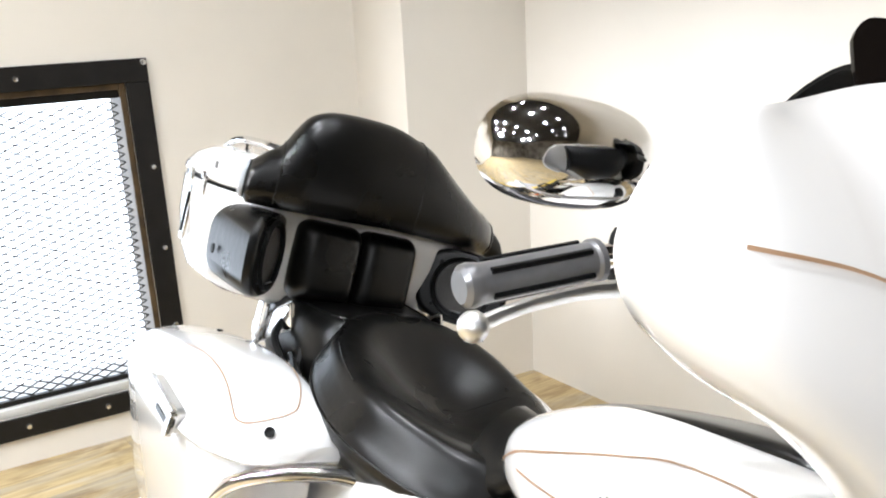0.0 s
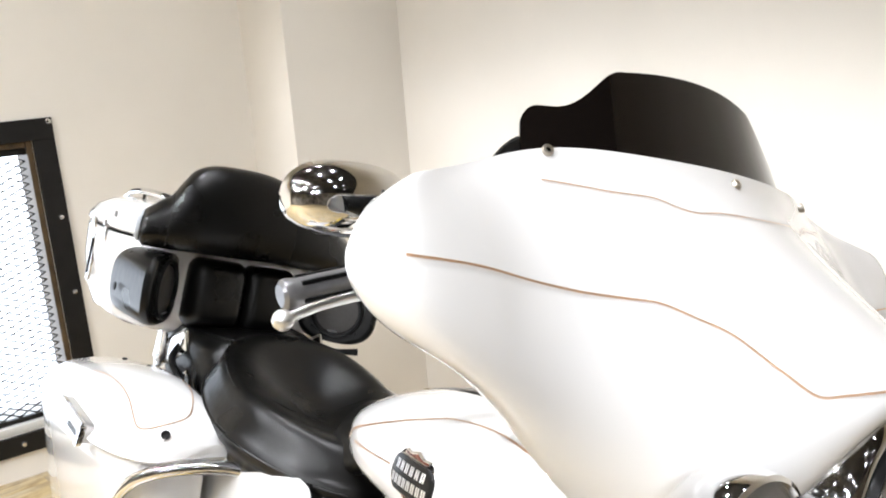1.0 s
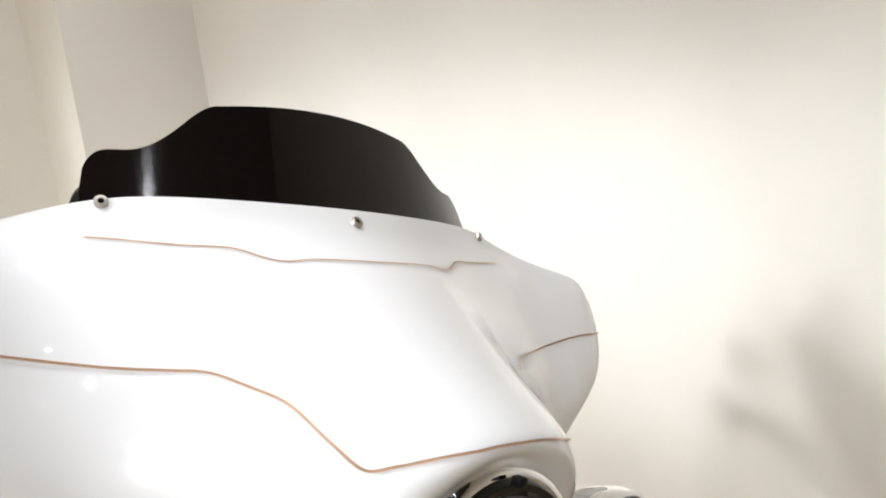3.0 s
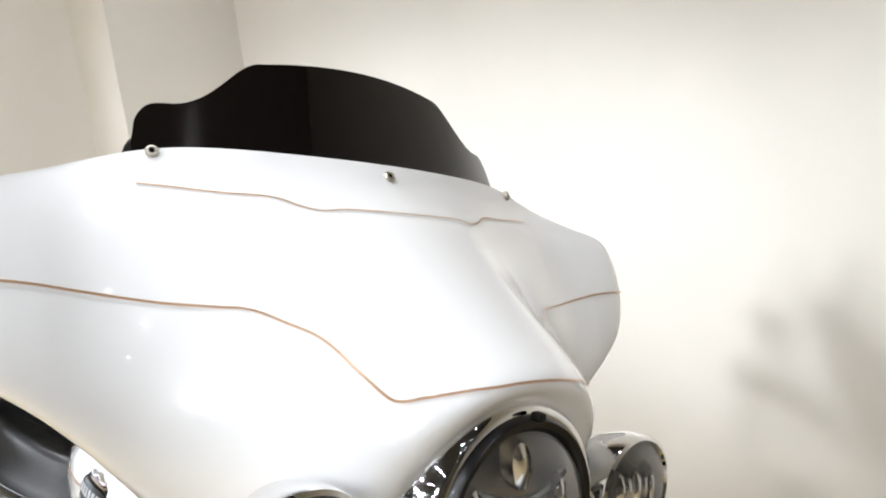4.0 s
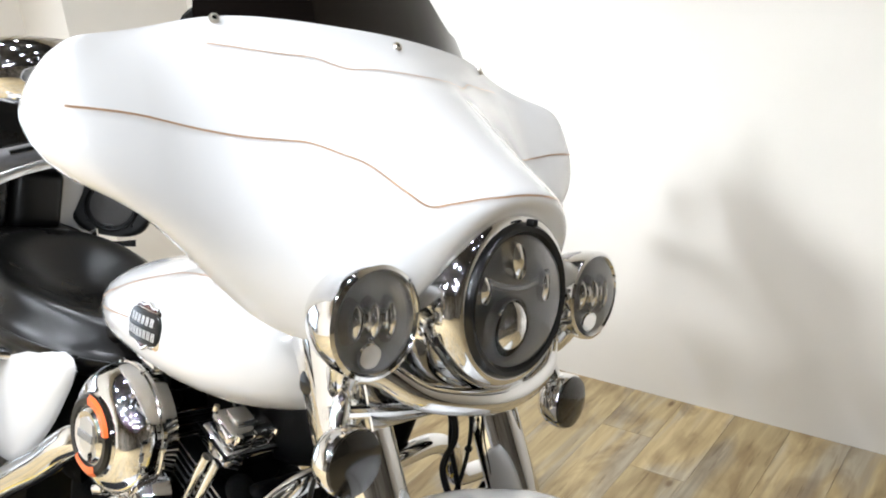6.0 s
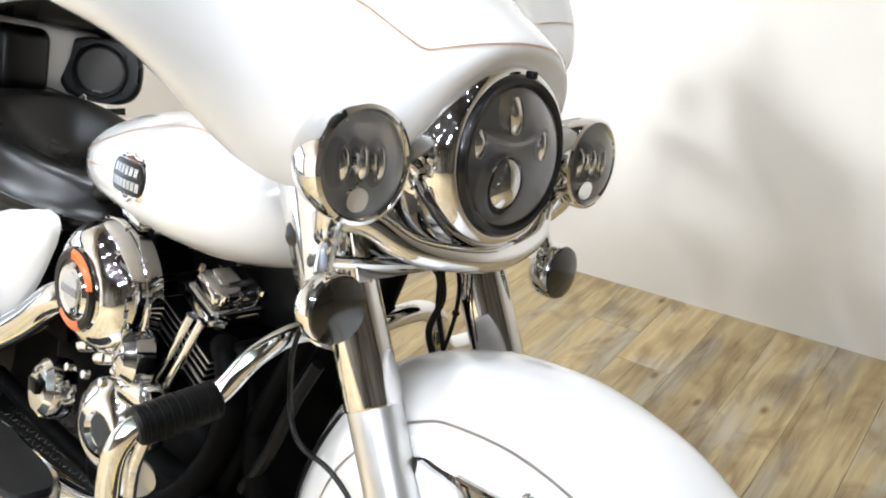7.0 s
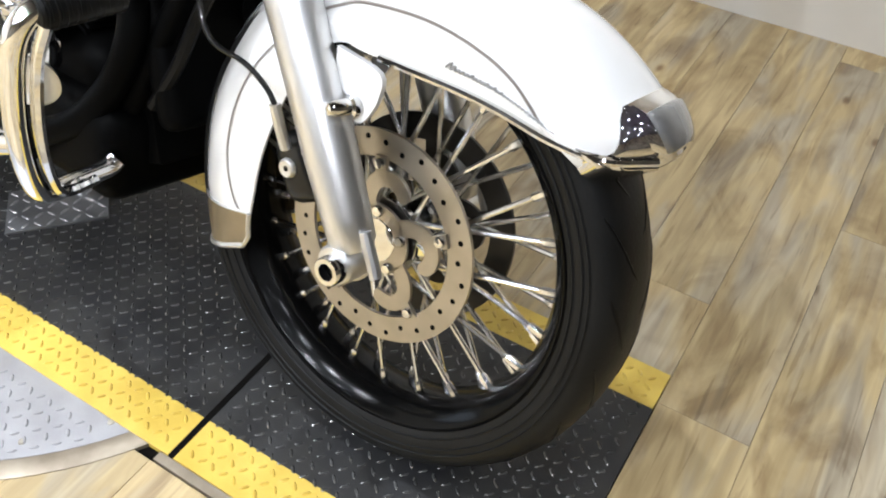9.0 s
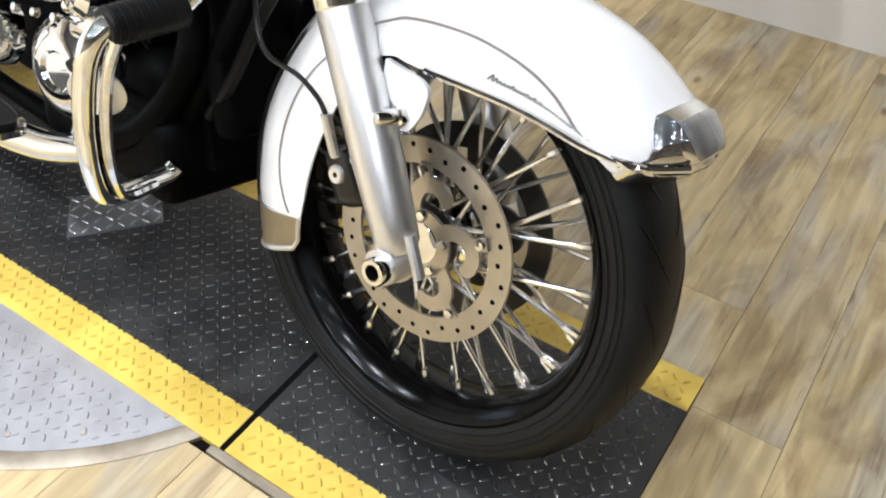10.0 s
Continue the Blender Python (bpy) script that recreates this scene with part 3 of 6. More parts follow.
# front fender: crest radius and side edge by angle round the wheel
def fender_section(deg, ro, w, ri):
    a = radians(deg)
    d = Vector((math.cos(a), 0, math.sin(a)))
    k = max(0.0, min(1.0, (deg - 95) / 50))       # narrower over the crown towards the rear
    sec = [(0.0, ro), (w * 0.42, ro - 0.006 - 0.020 * k), (w * (0.72 - 0.05 * k), ro - 0.022 - 0.030 * k), (w * (0.90 - 0.06 * k), ro - 0.046 - 0.028 * k),
           (w * (0.985 - 0.045 * k), ro - 0.078 - 0.020 * k), (w, ro - (ro - ri) * 0.62 - 0.02), (w * 0.99, ri)]
    right = [WC + d * r + Vector((0, -y, 0)) for y, r in sec]
    return [Vector((p.x, -p.y, p.z)) for p in right[:0:-1]] + right


# angle, crest radius, half width, lower edge radius
FENDER = [(38.2, 0.411, 0.034, 0.400), (41.5, 0.415, 0.078, 0.366), (48, 0.410, 0.092, 0.328), (58, 0.401, 0.098, 0.298), (68, 0.391, 0.100, 0.276), (82, 0.380, 0.1035, 0.258), (97, 0.373, 0.105, 0.256),
          (104, 0.371, 0.105, 0.262), (114, 0.369, 0.105, 0.252), (126, 0.368, 0.104, 0.222), (140, 0.367, 0.103, 0.200), (155, 0.367, 0.101, 0.188), (170, 0.368, 0.099, 0.184), (186, 0.369, 0.096, 0.190), (193, 0.370, 0.094, 0.198)]


def fender_rows():
    return [fender_section(*r) for r in FENDER]


FROWS = dense(fender_rows(), 5, 4)
fender = part("front_fender", sheet([list(r) for r in FROWS], 0.0035), PAINT, bike, "deep white fender with pinstripe", 50)


def on_fender(u, v):
    """A place on the fender: u along it from the front, v from the right edge over the crest."""
    n, m = len(FROWS) - 1, len(FROWS[0]) - 1
    i, j = min(int(u * n), n - 1), min(int(v * m), m - 1)
    a, b = u * n - i, v * m - j
    p = (FROWS[i][j] * (1 - a) + FROWS[i + 1][j] * a) * (1 - b) + (FROWS[i][j + 1] * (1 - a) + FROWS[i + 1][j + 1] * a) * b
    c = (FROWS[i + 1][j] - FROWS[i][j]).cross(FROWS[i][j + 1] - FROWS[i][j]).normalized()
    out = (p - WC)
    out.y *= 3
    if c.dot(out) < 0:
        c = -c
    return p, c


def ribbon(name, pts, normals, half, mat, parent, lift=0.0012, label=""):
    """A thin painted line lying on a surface."""
    bm = bmesh.new()
    rings = []
    for i, p in enumerate(pts):
        d = (pts[min(i + 1, len(pts) - 1)] - pts[max(i - 1, 0)]).normalized()
        s = d.cross(normals[i]).normalized() * half
        q = p + normals[i] * lift
        rings.append([q - s, q + s])
    skin(bm, rings, closed=False, caps=False)
    bmesh.ops.solidify(bm, geom=bm.faces[:], thickness=0.0004)
    return part(name, bm, mat, parent, label)


# the fairing: ribs from the screen's foot down to the lower edge, from the middle to the wing tip
HALF = [
    [(-.352, 0, 1.264), (-.340, 0, 1.243), (-.295, 0, 1.210), (-.215, 0, 1.163), (-.135, 0, 1.117), (-.085, 0, 1.094), (-.072, 0, 1.078), (-.105, 0, 1.066)],
    [(-.357, .065, 1.263), (-.346, .068, 1.242), (-.302, .07, 1.208), (-.225, .072, 1.160), (-.145, .074, 1.111), (-.092, .076, 1.085), (-.078, .078, 1.066), (-.108, .08, 1.050)],
    [(-.372, .13, 1.261), (-.362, .136, 1.239), (-.322, .14, 1.202), (-.250, .142, 1.148), (-.168, .142, 1.085), (-.116, .144, 1.043), (-.106, .140, 1.000), (-.120, .124, .960)],
    [(-.384, .19, 1.259), (-.376, .198, 1.235), (-.352, .205, 1.196), (-.288, .206, 1.136), (-.220, .201, 1.066), (-.180, .190, .99), (-.172, .165, .92), (-.20, .125, .862)],
    [(-.412, .25, 1.254), (-.404, .262, 1.228), (-.375, .272, 1.192), (-.32, .275, 1.13), (-.272, .262, 1.06), (-.245, .24, .98), (-.24, .215, .915), (-.27, .19, .872)],
    [(-.424, .292, 1.236), (-.405, .308, 1.217), (-.372, .323, 1.185), (-.325, .33, 1.128), (-.29, .315, 1.06), (-.272, .292, .995), (-.278, .265, .940), (-.30, .230, .892)],
    [(-.412, .345, 1.215), (-.395, .358, 1.206), (-.36, .376, 1.178), (-.322, .384, 1.125), (-.298, .374, 1.068), (-.288, .352, 1.025), (-.292, .325, .988), (-.315, .286, .950)],
    [(-.385, .40, 1.206), (-.375, .412, 1.195), (-.352, .425, 1.168), (-.327, .43, 1.12), (-.312, .420, 1.075), (-.306, .398, 1.046), (-.31, .37, 1.022), (-.328, .336, 1.003)],
    [(-.372, .432, 1.199), (-.366, .444, 1.188), (-.354, .456, 1.16), (-.340, .460, 1.118), (-.331, .452, 1.08), (-.328, .434, 1.056), (-.332, .412, 1.040), (-.345, .378, 1.034)],
    [(-.382, .440, 1.192), (-.388, .455, 1.178), (-.392, .470, 1.149), (-.396, .476, 1.114), (-.393, .466, 1.082), (-.388, .446, 1.060), (-.386, .420, 1.045), (-.385, .392, 1.038)],
    [(-.41, .430, 1.180), (-.415, .444, 1.168), (-.418, .456, 1.145), (-.42, .461, 1.114), (-.418, .452, 1.088), (-.414, .434, 1.068), (-.412, .412, 1.056), (-.41, .388, 1.05)],
]
RIBS = [[mirror_y(p) for p in r] for r in HALF[:0:-1]] + HALF
FAIR = relaxed(dense(RIBS, 10, 9), 160)
# the hollow between nose and wing is softer still
SOFT = relaxed(FAIR, 500)
NV = len(FAIR[0]) - 1
for i, r in enumerate(FAIR):
    for j, p in enumerate(r):
        k = max(0.0, min(1.0, (abs(p.y) - 0.08) / 0.06)) * max(0.0, min(1.0, (0.36 - abs(p.y)) / 0.08))
        k *= max(0.0, min(1.0, (j / NV - 0.12) / 0.12)) * max(0.0, min(1.0, (0.64 - j / NV) / 0.16))
        FAIR[i][j] = p.lerp(SOFT[i][j], k)
fairing = part("fairing", sheet([list(r) for r in FAIR], 0.004), PAINT, bike, "pearl white batwing fairing with copper pinstripes", 60)


def on_fairing(u, v):
    n, m = len(FAIR) - 1, len(FAIR[0]) - 1
    i, j = max(0, min(int(u * n), n - 1)), max(0, min(int(v * m), m - 1))
    a, b = u * n - i, v * m - j
    p = (FAIR[i][j] * (1 - a) + FAIR[i + 1][j] * a) * (1 - b) + (FAIR[i][j + 1] * (1 - a) + FAIR[i + 1][j + 1] * a) * b
    c = (FAIR[i + 1][j] - FAIR[i][j]).cross(FAIR[i][j + 1] - FAIR[i][j]).normalized()
    if c.dot(Vector((1.0, p.y * 1.5, 0.4))) < 0:
        c = -c
    return p, c


# windscreen of smoked plastic, on the fairing's upper edge
def screen_top(y):
    a = abs(y)
    if a < 0.124:
        return 1.368 - 0.75 * a * a
    if a < 0.222:
        t = (a - 0.124) / 0.098
        t = 1.35 * t * t * (3 - 2 * t) - 0.35 * t * t if t < 0.4 else t * t * (3 - 2 * t) + 0.35 * (t * t * (3 - 2 * t) - t * t) * (1 - t) / 0.6
        return 1.3565 * (1 - t) + 1.2985 * t
    if a < 0.230:
        return 1.2985 - 0.15 * (a - 0.222)
    t = min(1.0, (a - 0.230) / 0.026)
    return 1.2973 - 0.042 * (1 - math.sqrt(1 - t * t))


srows = []
for k in range(145):
    y = -0.256 + 0.512 * k / 144
    a = abs(y)
    xb = -0.345 - 1.15 * a * a - 0.12 * a ** 3
    zb = 1.245 - 0.10 * a * a
    zt = screen_top(y)
    col = []
    for j in range(9):
        t = j / 8
        z = zb + (zt - zb) * t
        hgt = (z - zb)
        col.append(Vector((xb - 0.010 - 0.62 * hgt + 0.5 * hgt * hgt, y * (1 - 0.25 * hgt), z)))
    srows.append(col)
screen = part("windscreen", sheet(srows, 0.0045), SMOKE, bike, "short dark smoked windscreen", 50)
shell = BVHTree.FromPolygons([p for r in FAIR for p in r], [(i * len(FAIR[0]) + j, (i + 1) * len(FAIR[0]) + j, (i + 1) * len(FAIR[0]) + j + 1, i * len(FAIR[0]) + j + 1) for i in range(len(FAIR) - 1) for j in range(len(FAIR[0]) - 1)])
for y in (-0.247, 0.0, 0.247):
    p, d, _, _ = shell.find_nearest(Vector((-0.342 - 1.05 * y * y, y, 1.252 - 0.11 * y * y)))
    d = d if d.x > 0 else -d
    screw = part("screen_screw", lathe([(0.0030, 0.0030), (0.0034, 0.0046), (0.0056, 0.0044), (0.0066, 0.0026), (0.0068, -0.004)], p, d, 20), STEEL, screen)
    part("socket", lathe([(0.0, 0.0028), (0.0032, 0.0028), (0.0032, -0.001)], p, d, 6), ENGINE, screw)
# inner fairing, black, behind the white shell
irows = []
for r in RIBS[1:-1]:
    t0, t7 = Vector(r[0]), Vector(r[-1])
    mid = [(t0 * (1 - t) + t7 * t) for t in (0.05, 0.22, 0.40, 0.55, 0.72)]
    irows.append([Vector((p.x, p.y * 0.93, p.z)) + Vector((-0.035 - 0.04 * math.sin(math.pi * (i / 4)), 0, 0)) for i, p in enumerate(mid)])
part("inner_fairing", sheet(dense(irows, 3, 3), 0.004), PLASTIC, bike, "black inner fairing with instruments", 60)

# black hood behind the screen's foot
hood = []
for k in range(13):
    y = -0.250 + 0.50 * k / 12
    xb = -0.352 - 1.05 * y * y
    hood.append([Vector((xb - 0.020, y, 1.250)), Vector((xb - 0.030, y, 1.266 - 0.1 * y * y)), Vector((xb - 0.055, y, 1.262 - 0.2 * y * y)), Vector((xb - 0.088, y * 0.97, 1.238 - 0.2 * y * y)), Vector((xb - 0.092, y * 0.97, 1.20))])
part("instrument_hood", sheet(dense(hood, 2, 3), 0.004), PLASTIC, bike, "black instrument hood", 60)

# headlight
HX = Vector((1.0, 0, 0.05)).normalized()
HC = Vector((-0.098, 0, 0.951))
head = part("headlight", lathe([(0.123, -0.085), (0.121, -0.045), (0.117, -0.020), (0.112, -0.004), (0.105, 0.006), (0.098, 0.009), (0.094, 0.007), (0.093, -0.004)], HC, HX, 64), CHROME, bike, "round headlight in a deep chrome trim ring", 50)
part("headlight_gasket", lathe([(0.0965, -0.01), (0.096, 0.010), (0.092, 0.016), (0.086, 0.015), (0.081, 0.010), (0.080, -0.004)], HC, HX, 56), GLOSS, head)
part("lens", lathe([(0.082, 0.009), (0.075, 0.020), (0.058, 0.030), (0.034, 0.036), (0.0, 0.039)], HC, HX, 48), LENS, head, "clear domed lens")
part("reflector_bowl", lathe([(0.085, 0.0), (0.078, -0.014), (0.05, -0.028), (0.0, -0.032)], HC, HX, 48), BOWL, head, "grey lamp bowl")
for dy, dz, r, nm, wide, tall in ((0, 0.042, 0.018, "projector", 0.62, 1.15), (0, -0.030, 0.030, "projector", 0.85, 1.12), (-0.045, 0.012, 0.011, "reflector", 0.8, 1.5), (0.045, 0.012, 0.011, "reflector", 0.8, 1.5)):
    c = HC + Vector((-0.010, dy, dz))
    grow = Matrix.Translation(c) @ Matrix.Diagonal((1.0, wide, tall, 1.0)) @ Matrix.Translation(-c)
    part(nm, moved(lathe([(0.0, 0.016 if r > .02 else 0.009), (r * 0.5, 0.013 if r > .02 else 0.007), (r * 0.9, 0.004), (r, -0.002), (r * 1.02, -0.010)], c, HX, 28), grow), CHROME, head, "bright led reflector")
part("bracket", tube([HC + Vector((-0.03, -0.075, 0.03)), HC + Vector((-0.012, 0, 0.012)), HC + Vector((-0.03, 0.075, 0.03))], 0.004, 6, 4), BOWL, head)
part("notch", box((0.012, 0.010, 0.009), HC + HX * 0.016 + Vector((0, 0, 0.097)), 0.002), PLASTIC, head)


# passing lamps and signals
def lamp_parts(s):
    c = Vector((-0.116, s * 0.211, 0.938))
    ax = Vector((1, s * 0.04, 0.04)).normalized()
    ob = part("passing_lamp", lathe([(0.0, -0.080), (0.020, -0.079), (0.042, -0.066), (0.056, -0.044), (0.0625, -0.018), (0.0635, 0.0), (0.0625, 0.005), (0.058, 0.007), (0.055, 0.003)], c, ax, 48), CHROME, bike, "chrome bullet passing lamp", 50)
    part("lens", lathe([(0.056, 0.002), (0.046, 0.011), (0.028, 0.018), (0.0, 0.021)], c, ax, 40), LENS, ob)
    part("reflector_bowl", lathe([(0.0555, 0.0), (0.050, -0.012), (0.030, -0.022), (0.0, -0.024)], c, ax, 40), BOWL, ob)
    for k in (-1, 0, 1):
        pc = c + Vector((-0.014, k * 0.021, 0.0))
        tall = Matrix.Translation(pc) @ Matrix.Diagonal((1.0, 0.85, 1.9, 1.0)) @ Matrix.Translation(-pc)
        part("projector", moved(lathe([(0.0, 0.014), (0.005, 0.0125), (0.009, 0.008), (0.0115, 0.0), (0.012, -0.008)], pc, ax, 20), tall), CHROME, ob, "small led projector")
    part("lower_reflector", lathe([(0.0, 0.004), (0.012, 0.003), (0.014, 0.0)], c + Vector((-0.010, 0, -0.034)), ax, 16), CHROME, ob)
    # stem and knuckle
    part("stem", tube([c + Vector((-0.035, 0, -0.052)), c + Vector((-0.045, -s * 0.006, -0.075)), c + Vector((-0.06, -s * 0.02, -0.09))], [0.020, 0.016, 0.018], 14, 3), CHROME, ob)
    # turn signal
    g = Vector((-0.128, s * 0.2095, 0.777))
    sig = part("turn_signal", lathe([(0.0, -0.040), (0.018, -0.039), (0.032, -0.032), (0.039, -0.020), (0.0405, 0.0), (0.0385, 0.003)], g, ax, 36), CHROME, bike, "round chrome turn signal", 50)
    part("lens", lathe([(0.0395, 0.0), (0.037, 0.006), (0.025, 0.010), (0.0, 0.012)], g, ax, 36), SMOKELENS, sig, "smoked signal lens")
    part("stem", tube([g + Vector((-0.030, 0, 0.030)), g + Vector((-0.040, -s * 0.012, 0.055)), g + Vector((-0.055, -s * 0.022, 0.070)), g + Vector((-0.060, -s * 0.020, 0.105))], [0.010, 0.011, 0.009, 0.010], 12, 4), CHROME, sig)
    part("acorn_nut", lathe([(0.0, 0.012), (0.005, 0.010), (0.007, 0.004), (0.009, 0.0), (0.009, -0.008)], g + Vector((-0.058, -s * 0.030, 0.060)), (0.2, -s, 0), 10), CHROME, sig)


for s in (-1, 1):
    lamp_parts(s)
# bar that carries them, dipping under the headlight
part("light_bar", tube([(-0.175, -0.215, 0.862), (-0.150, -0.165, 0.868), (-0.118, -0.11, 0.838), (-0.098, 0, 0.824), (-0.118, 0.11, 0.838), (-0.150, 0.165, 0.868), (-0.175, 0.215, 0.862)], [0.012, 0.017, 0.017, 0.017, 0.017, 0.017, 0.012], 16, 8, flat=1.0), CHROME, bike, "bent chrome auxiliary light bar")
part("signal_bar", tube([(-0.185, -0.205, 0.815), (-0.168, -0.10, 0.806), (-0.162, 0, 0.802), (-0.168, 0.10, 0.806), (-0.185, 0.205, 0.815)], 0.008, 10, 6), CHROME, bike)
# chromed cover between the fork tubes
cov = []
for y in (-0.15, -0.10, 0, 0.10, 0.15):
    cov.append([Vector((-0.195 + 0.25 * y * y, y, z)) + Vector((RAKE * (z - 0.85) * 0.8, 0, 0)) for z in (0.79, 0.83, 0.87, 0.91)])
part("fork_cover", sheet(dense(cov, 4, 3), 0.003), CHROME, bike, "chrome cover between the fork tubes")
for s in (-1, 1):
    sc = []
    for z, x0, x1 in ((0.700, -0.245, -0.185), (0.76, -0.275, -0.195), (0.82, -0.305, -0.20), (0.90, -0.345, -0.215)):
        sc.append([Vector((x0, s * 0.150, z)), Vector(((x0 + x1) / 2, s * 0.163, z)), Vector((x1, s * 0.158, z)), Vector((x1 + 0.012, s * 0.14, z))])
    part("fork_shroud", sheet(dense(sc, 3, 3), 0.003), CHROME, bike, "tall chrome fork shroud")


# mirror, grip and lever on the right, and their twins
def controls(s):
    mc = Vector((-0.590, s * 0.367, 1.160))
    tip_ = Vector((0.06, 0, 0.998)) if s < 0 else Vector((0.06, 0, 0.998))
    side = Vector((0, 1, -s * 0.06)).normalized()
    up = (tip_ - side * tip_.dot(side)).normalized()
    ahead = side.cross(up).normalized()
    face = [(math.copysign(abs(math.cos(a)) ** 0.80, math.cos(a)) * 0.081, math.copysign(abs(math.sin(a)) ** 0.86, math.sin(a)) * 0.0435) for a in (2 * math.pi * k / 44 for k in range(44))]
    rings = [[mc - ahead * 0.010 + side * x * 0.95 + up * z * 0.94 for x, z in face], [mc - ahead * 0.009 + side * x + up * z for x, z in face]]
    for k in range(12):
        t = k / 11 * 0.985
        q = math.cos(t * math.pi / 2) ** 0.95
        rings.append([mc + ahead * (0.050 * math.sin(t * math.pi / 2)) + side * x * q + up * z * q for x, z in face])
    bm = bmesh.new()
    skin(bm, rings)
    mir = part("mirror", bm, CHROME, bike, "oval chrome rear-view mirror", 50)
    gb = bmesh.new()
    skin(gb, [[mc - ahead * h + side * x * 0.93 + up * z * 0.92 for x, z in face] for h in (0.0095, 0.0125)])
    part("mirror_glass", gb, material("mirror glass", (0.9, 0.9, 0.9), 0.01, 1.0), mir, "mirror glass")
    st_ = mc - Vector((0, s * 0.050, 0.016)) + ahead * 0.018
    part("mirror_stem", tube([st_, st_ + Vector((0.008, -s * 0.022, -0.012)), st_ + Vector((0.0, -s * 0.060, -0.032)), Vector((-0.59, s * 0.255, 1.088))], [0.0085, 0.007, 0.007, 0.010], 12, 5), CHROME, mir)
    # handlebar end: grip
    a = Vector((-0.637, s * 0.405, 1.037))
    b = Vector((-0.627, s * 0.262, 1.079))
    bar = part("handlebar", tube([a.lerp(b, 0.9), b, Vector((-0.57, s * 0.17, 1.10)), Vector((-0.47, s * 0.08, 1.06))], 0.0127, 12, 5), CHROME, bike)
    d = (b - a).normalized()
    g = part("grip", lathe([(0.0, -0.004), (0.014, -0.004), (0.0185, 0.0), (0.0195, 0.006), (0.0185, 0.012), (0.0175, 0.016), (0.0175, 0.125), (0.020, 0.128), (0.020, 0.134), (0.0, 0.134)], a, d, 28), GRIPMETAL, bar, "grey and chrome hand grip")
    for k in range(5):
        an = 2 * math.pi * k / 5
        u = d.orthogonal().normalized()
        w = d.cross(u)
        off = (math.cos(an) * u + math.sin(an) * w) * 0.0178
        part("rubber_rib", tube([a + d * 0.02 + off, a + d * 0.12 + off], 0.0032, 6, 1), PLASTIC, g)
    # lever with a ball end
    lv = part("lever", tube([Vector((-0.569, s * 0.434, 1.022)), Vector((-0.571, s * 0.392, 1.039)), Vector((-0.568, s * 0.342, 1.055)), Vector((-0.563, s * 0.298, 1.064)), Vector((-0.57, s * 0.25, 1.072))],
                            [0.0085, 0.0075, 0.0085, 0.010, 0.011], 12, 6, flat=0.7), ALU, bike, "polished hand lever with a ball end")
    part("lever_ball", lathe([(0.0, -0.0125), (0.007, -0.0105), (0.0115, -0.005), (0.0125, 0.0), (0.0115, 0.005), (0.007, 0.0105), (0.0, 0.0125)], Vector((-0.569, s * 0.436, 1.021)), (0.4, s, -0.3), 18), ALU, lv)
    part("switch_housing", box((0.05, 0.05, 0.055), (-0.615, s * 0.238, 1.083), 0.012), PLASTIC, bike)


GRIPMETAL = material("grey grip metal", (0.22, 0.22, 0.23), 0.3, 0.6, vary=0.2, vary_scale=30)
for s in (-1, 1):
    controls(s)


# fuel tank
def oval(x, zc, up, down, w, n=28, square=2.4):
    out = []
    for k in range(n):
        a = 2 * math.pi * k / n
        c, q = math.cos(a), math.sin(a)
        y = math.copysign(abs(c) ** (2 / square), c) * w
        z = math.copysign(abs(q) ** (2 / square), q) * (up if q > 0 else down)
        out.append(Vector((x, y, zc + z)))
    return out


TANK = [(-.912, .792, .012, .020, .060), (-.895, .790, .040, .045, .105), (-.86, .788, .065, .062, .138), (-.79, .790, .090, .068, .170), (-.70, .795, .105, .075, .192), (-.60, .800, .112, .090, .203),
        (-.50, .808, .112, .100, .203), (-.42, .818, .105, .100, .190), (-.36, .828, .090, .090, .165), (-.325, .836, .062, .062, .125), (-.315, .838, .03, .025, .08)]
trings = [oval(*r) for r in TANK]
tcols = [spline(c, 4) for c in zip(*trings)]
tb = bmesh.new()
skin(tb, [list(r) for r in zip(*tcols)])
tank = part("fuel_tank", tb, PAINT, bike, "pearl white teardrop fuel tank", 60)
TR = [list(r) for r in zip(*tcols)]


def on_tank(x, turn):
    """A place on the tank's right side at x, turn in degrees up from the side."""
    k = ((180 - turn) % 360) / 360 * 28
    i = int(k) % 28
    f = k - int(k)
    best = max(q for q in range(len(TR) - 1) if TR[q][0].x <= x or q == 0)
    g = max(0.0, min(1.0, (x - TR[best][0].x) / (TR[best + 1][0].x - TR[best][0].x)))
    r = [p.lerp(q, g) for p, q in zip(TR[best], TR[best + 1])]
    p = r[i] * (1 - f) + r[(i + 1) % 28] * f
    d1 = (r[(i + 1) % 28] - r[i])
    d2 = TR[best + 1][i] - TR[best][i]
    n = d1.cross(d2).normalized()
    if n.dot(p - Vector((p.x, 0, 0.8))) < 0:
        n = -n
    return p, n


DARKRED = material("dark red enamel", (0.10, 0.022, 0.012), 0.25, 0.2, 0.6)


def bowed(bm, ax=2.4, ay=3.0):
    """Bends a flat badge over a rounded surface."""
    for v in bm.verts:
        v.co.z -= ax * v.co.x ** 2 + ay * v.co.y ** 2
    return bm


# enamelled shield emblem on the tank, its lettering drawn as plain bars
def dense_ring(ring, per=3):
    out = []
    for a, b in zip(ring, ring[1:] + ring[:1]):
        out += [(a[0] + (b[0] - a[0]) * k / per, a[1] + (b[1] - a[1]) * k / per) for k in range(per)]
    return out


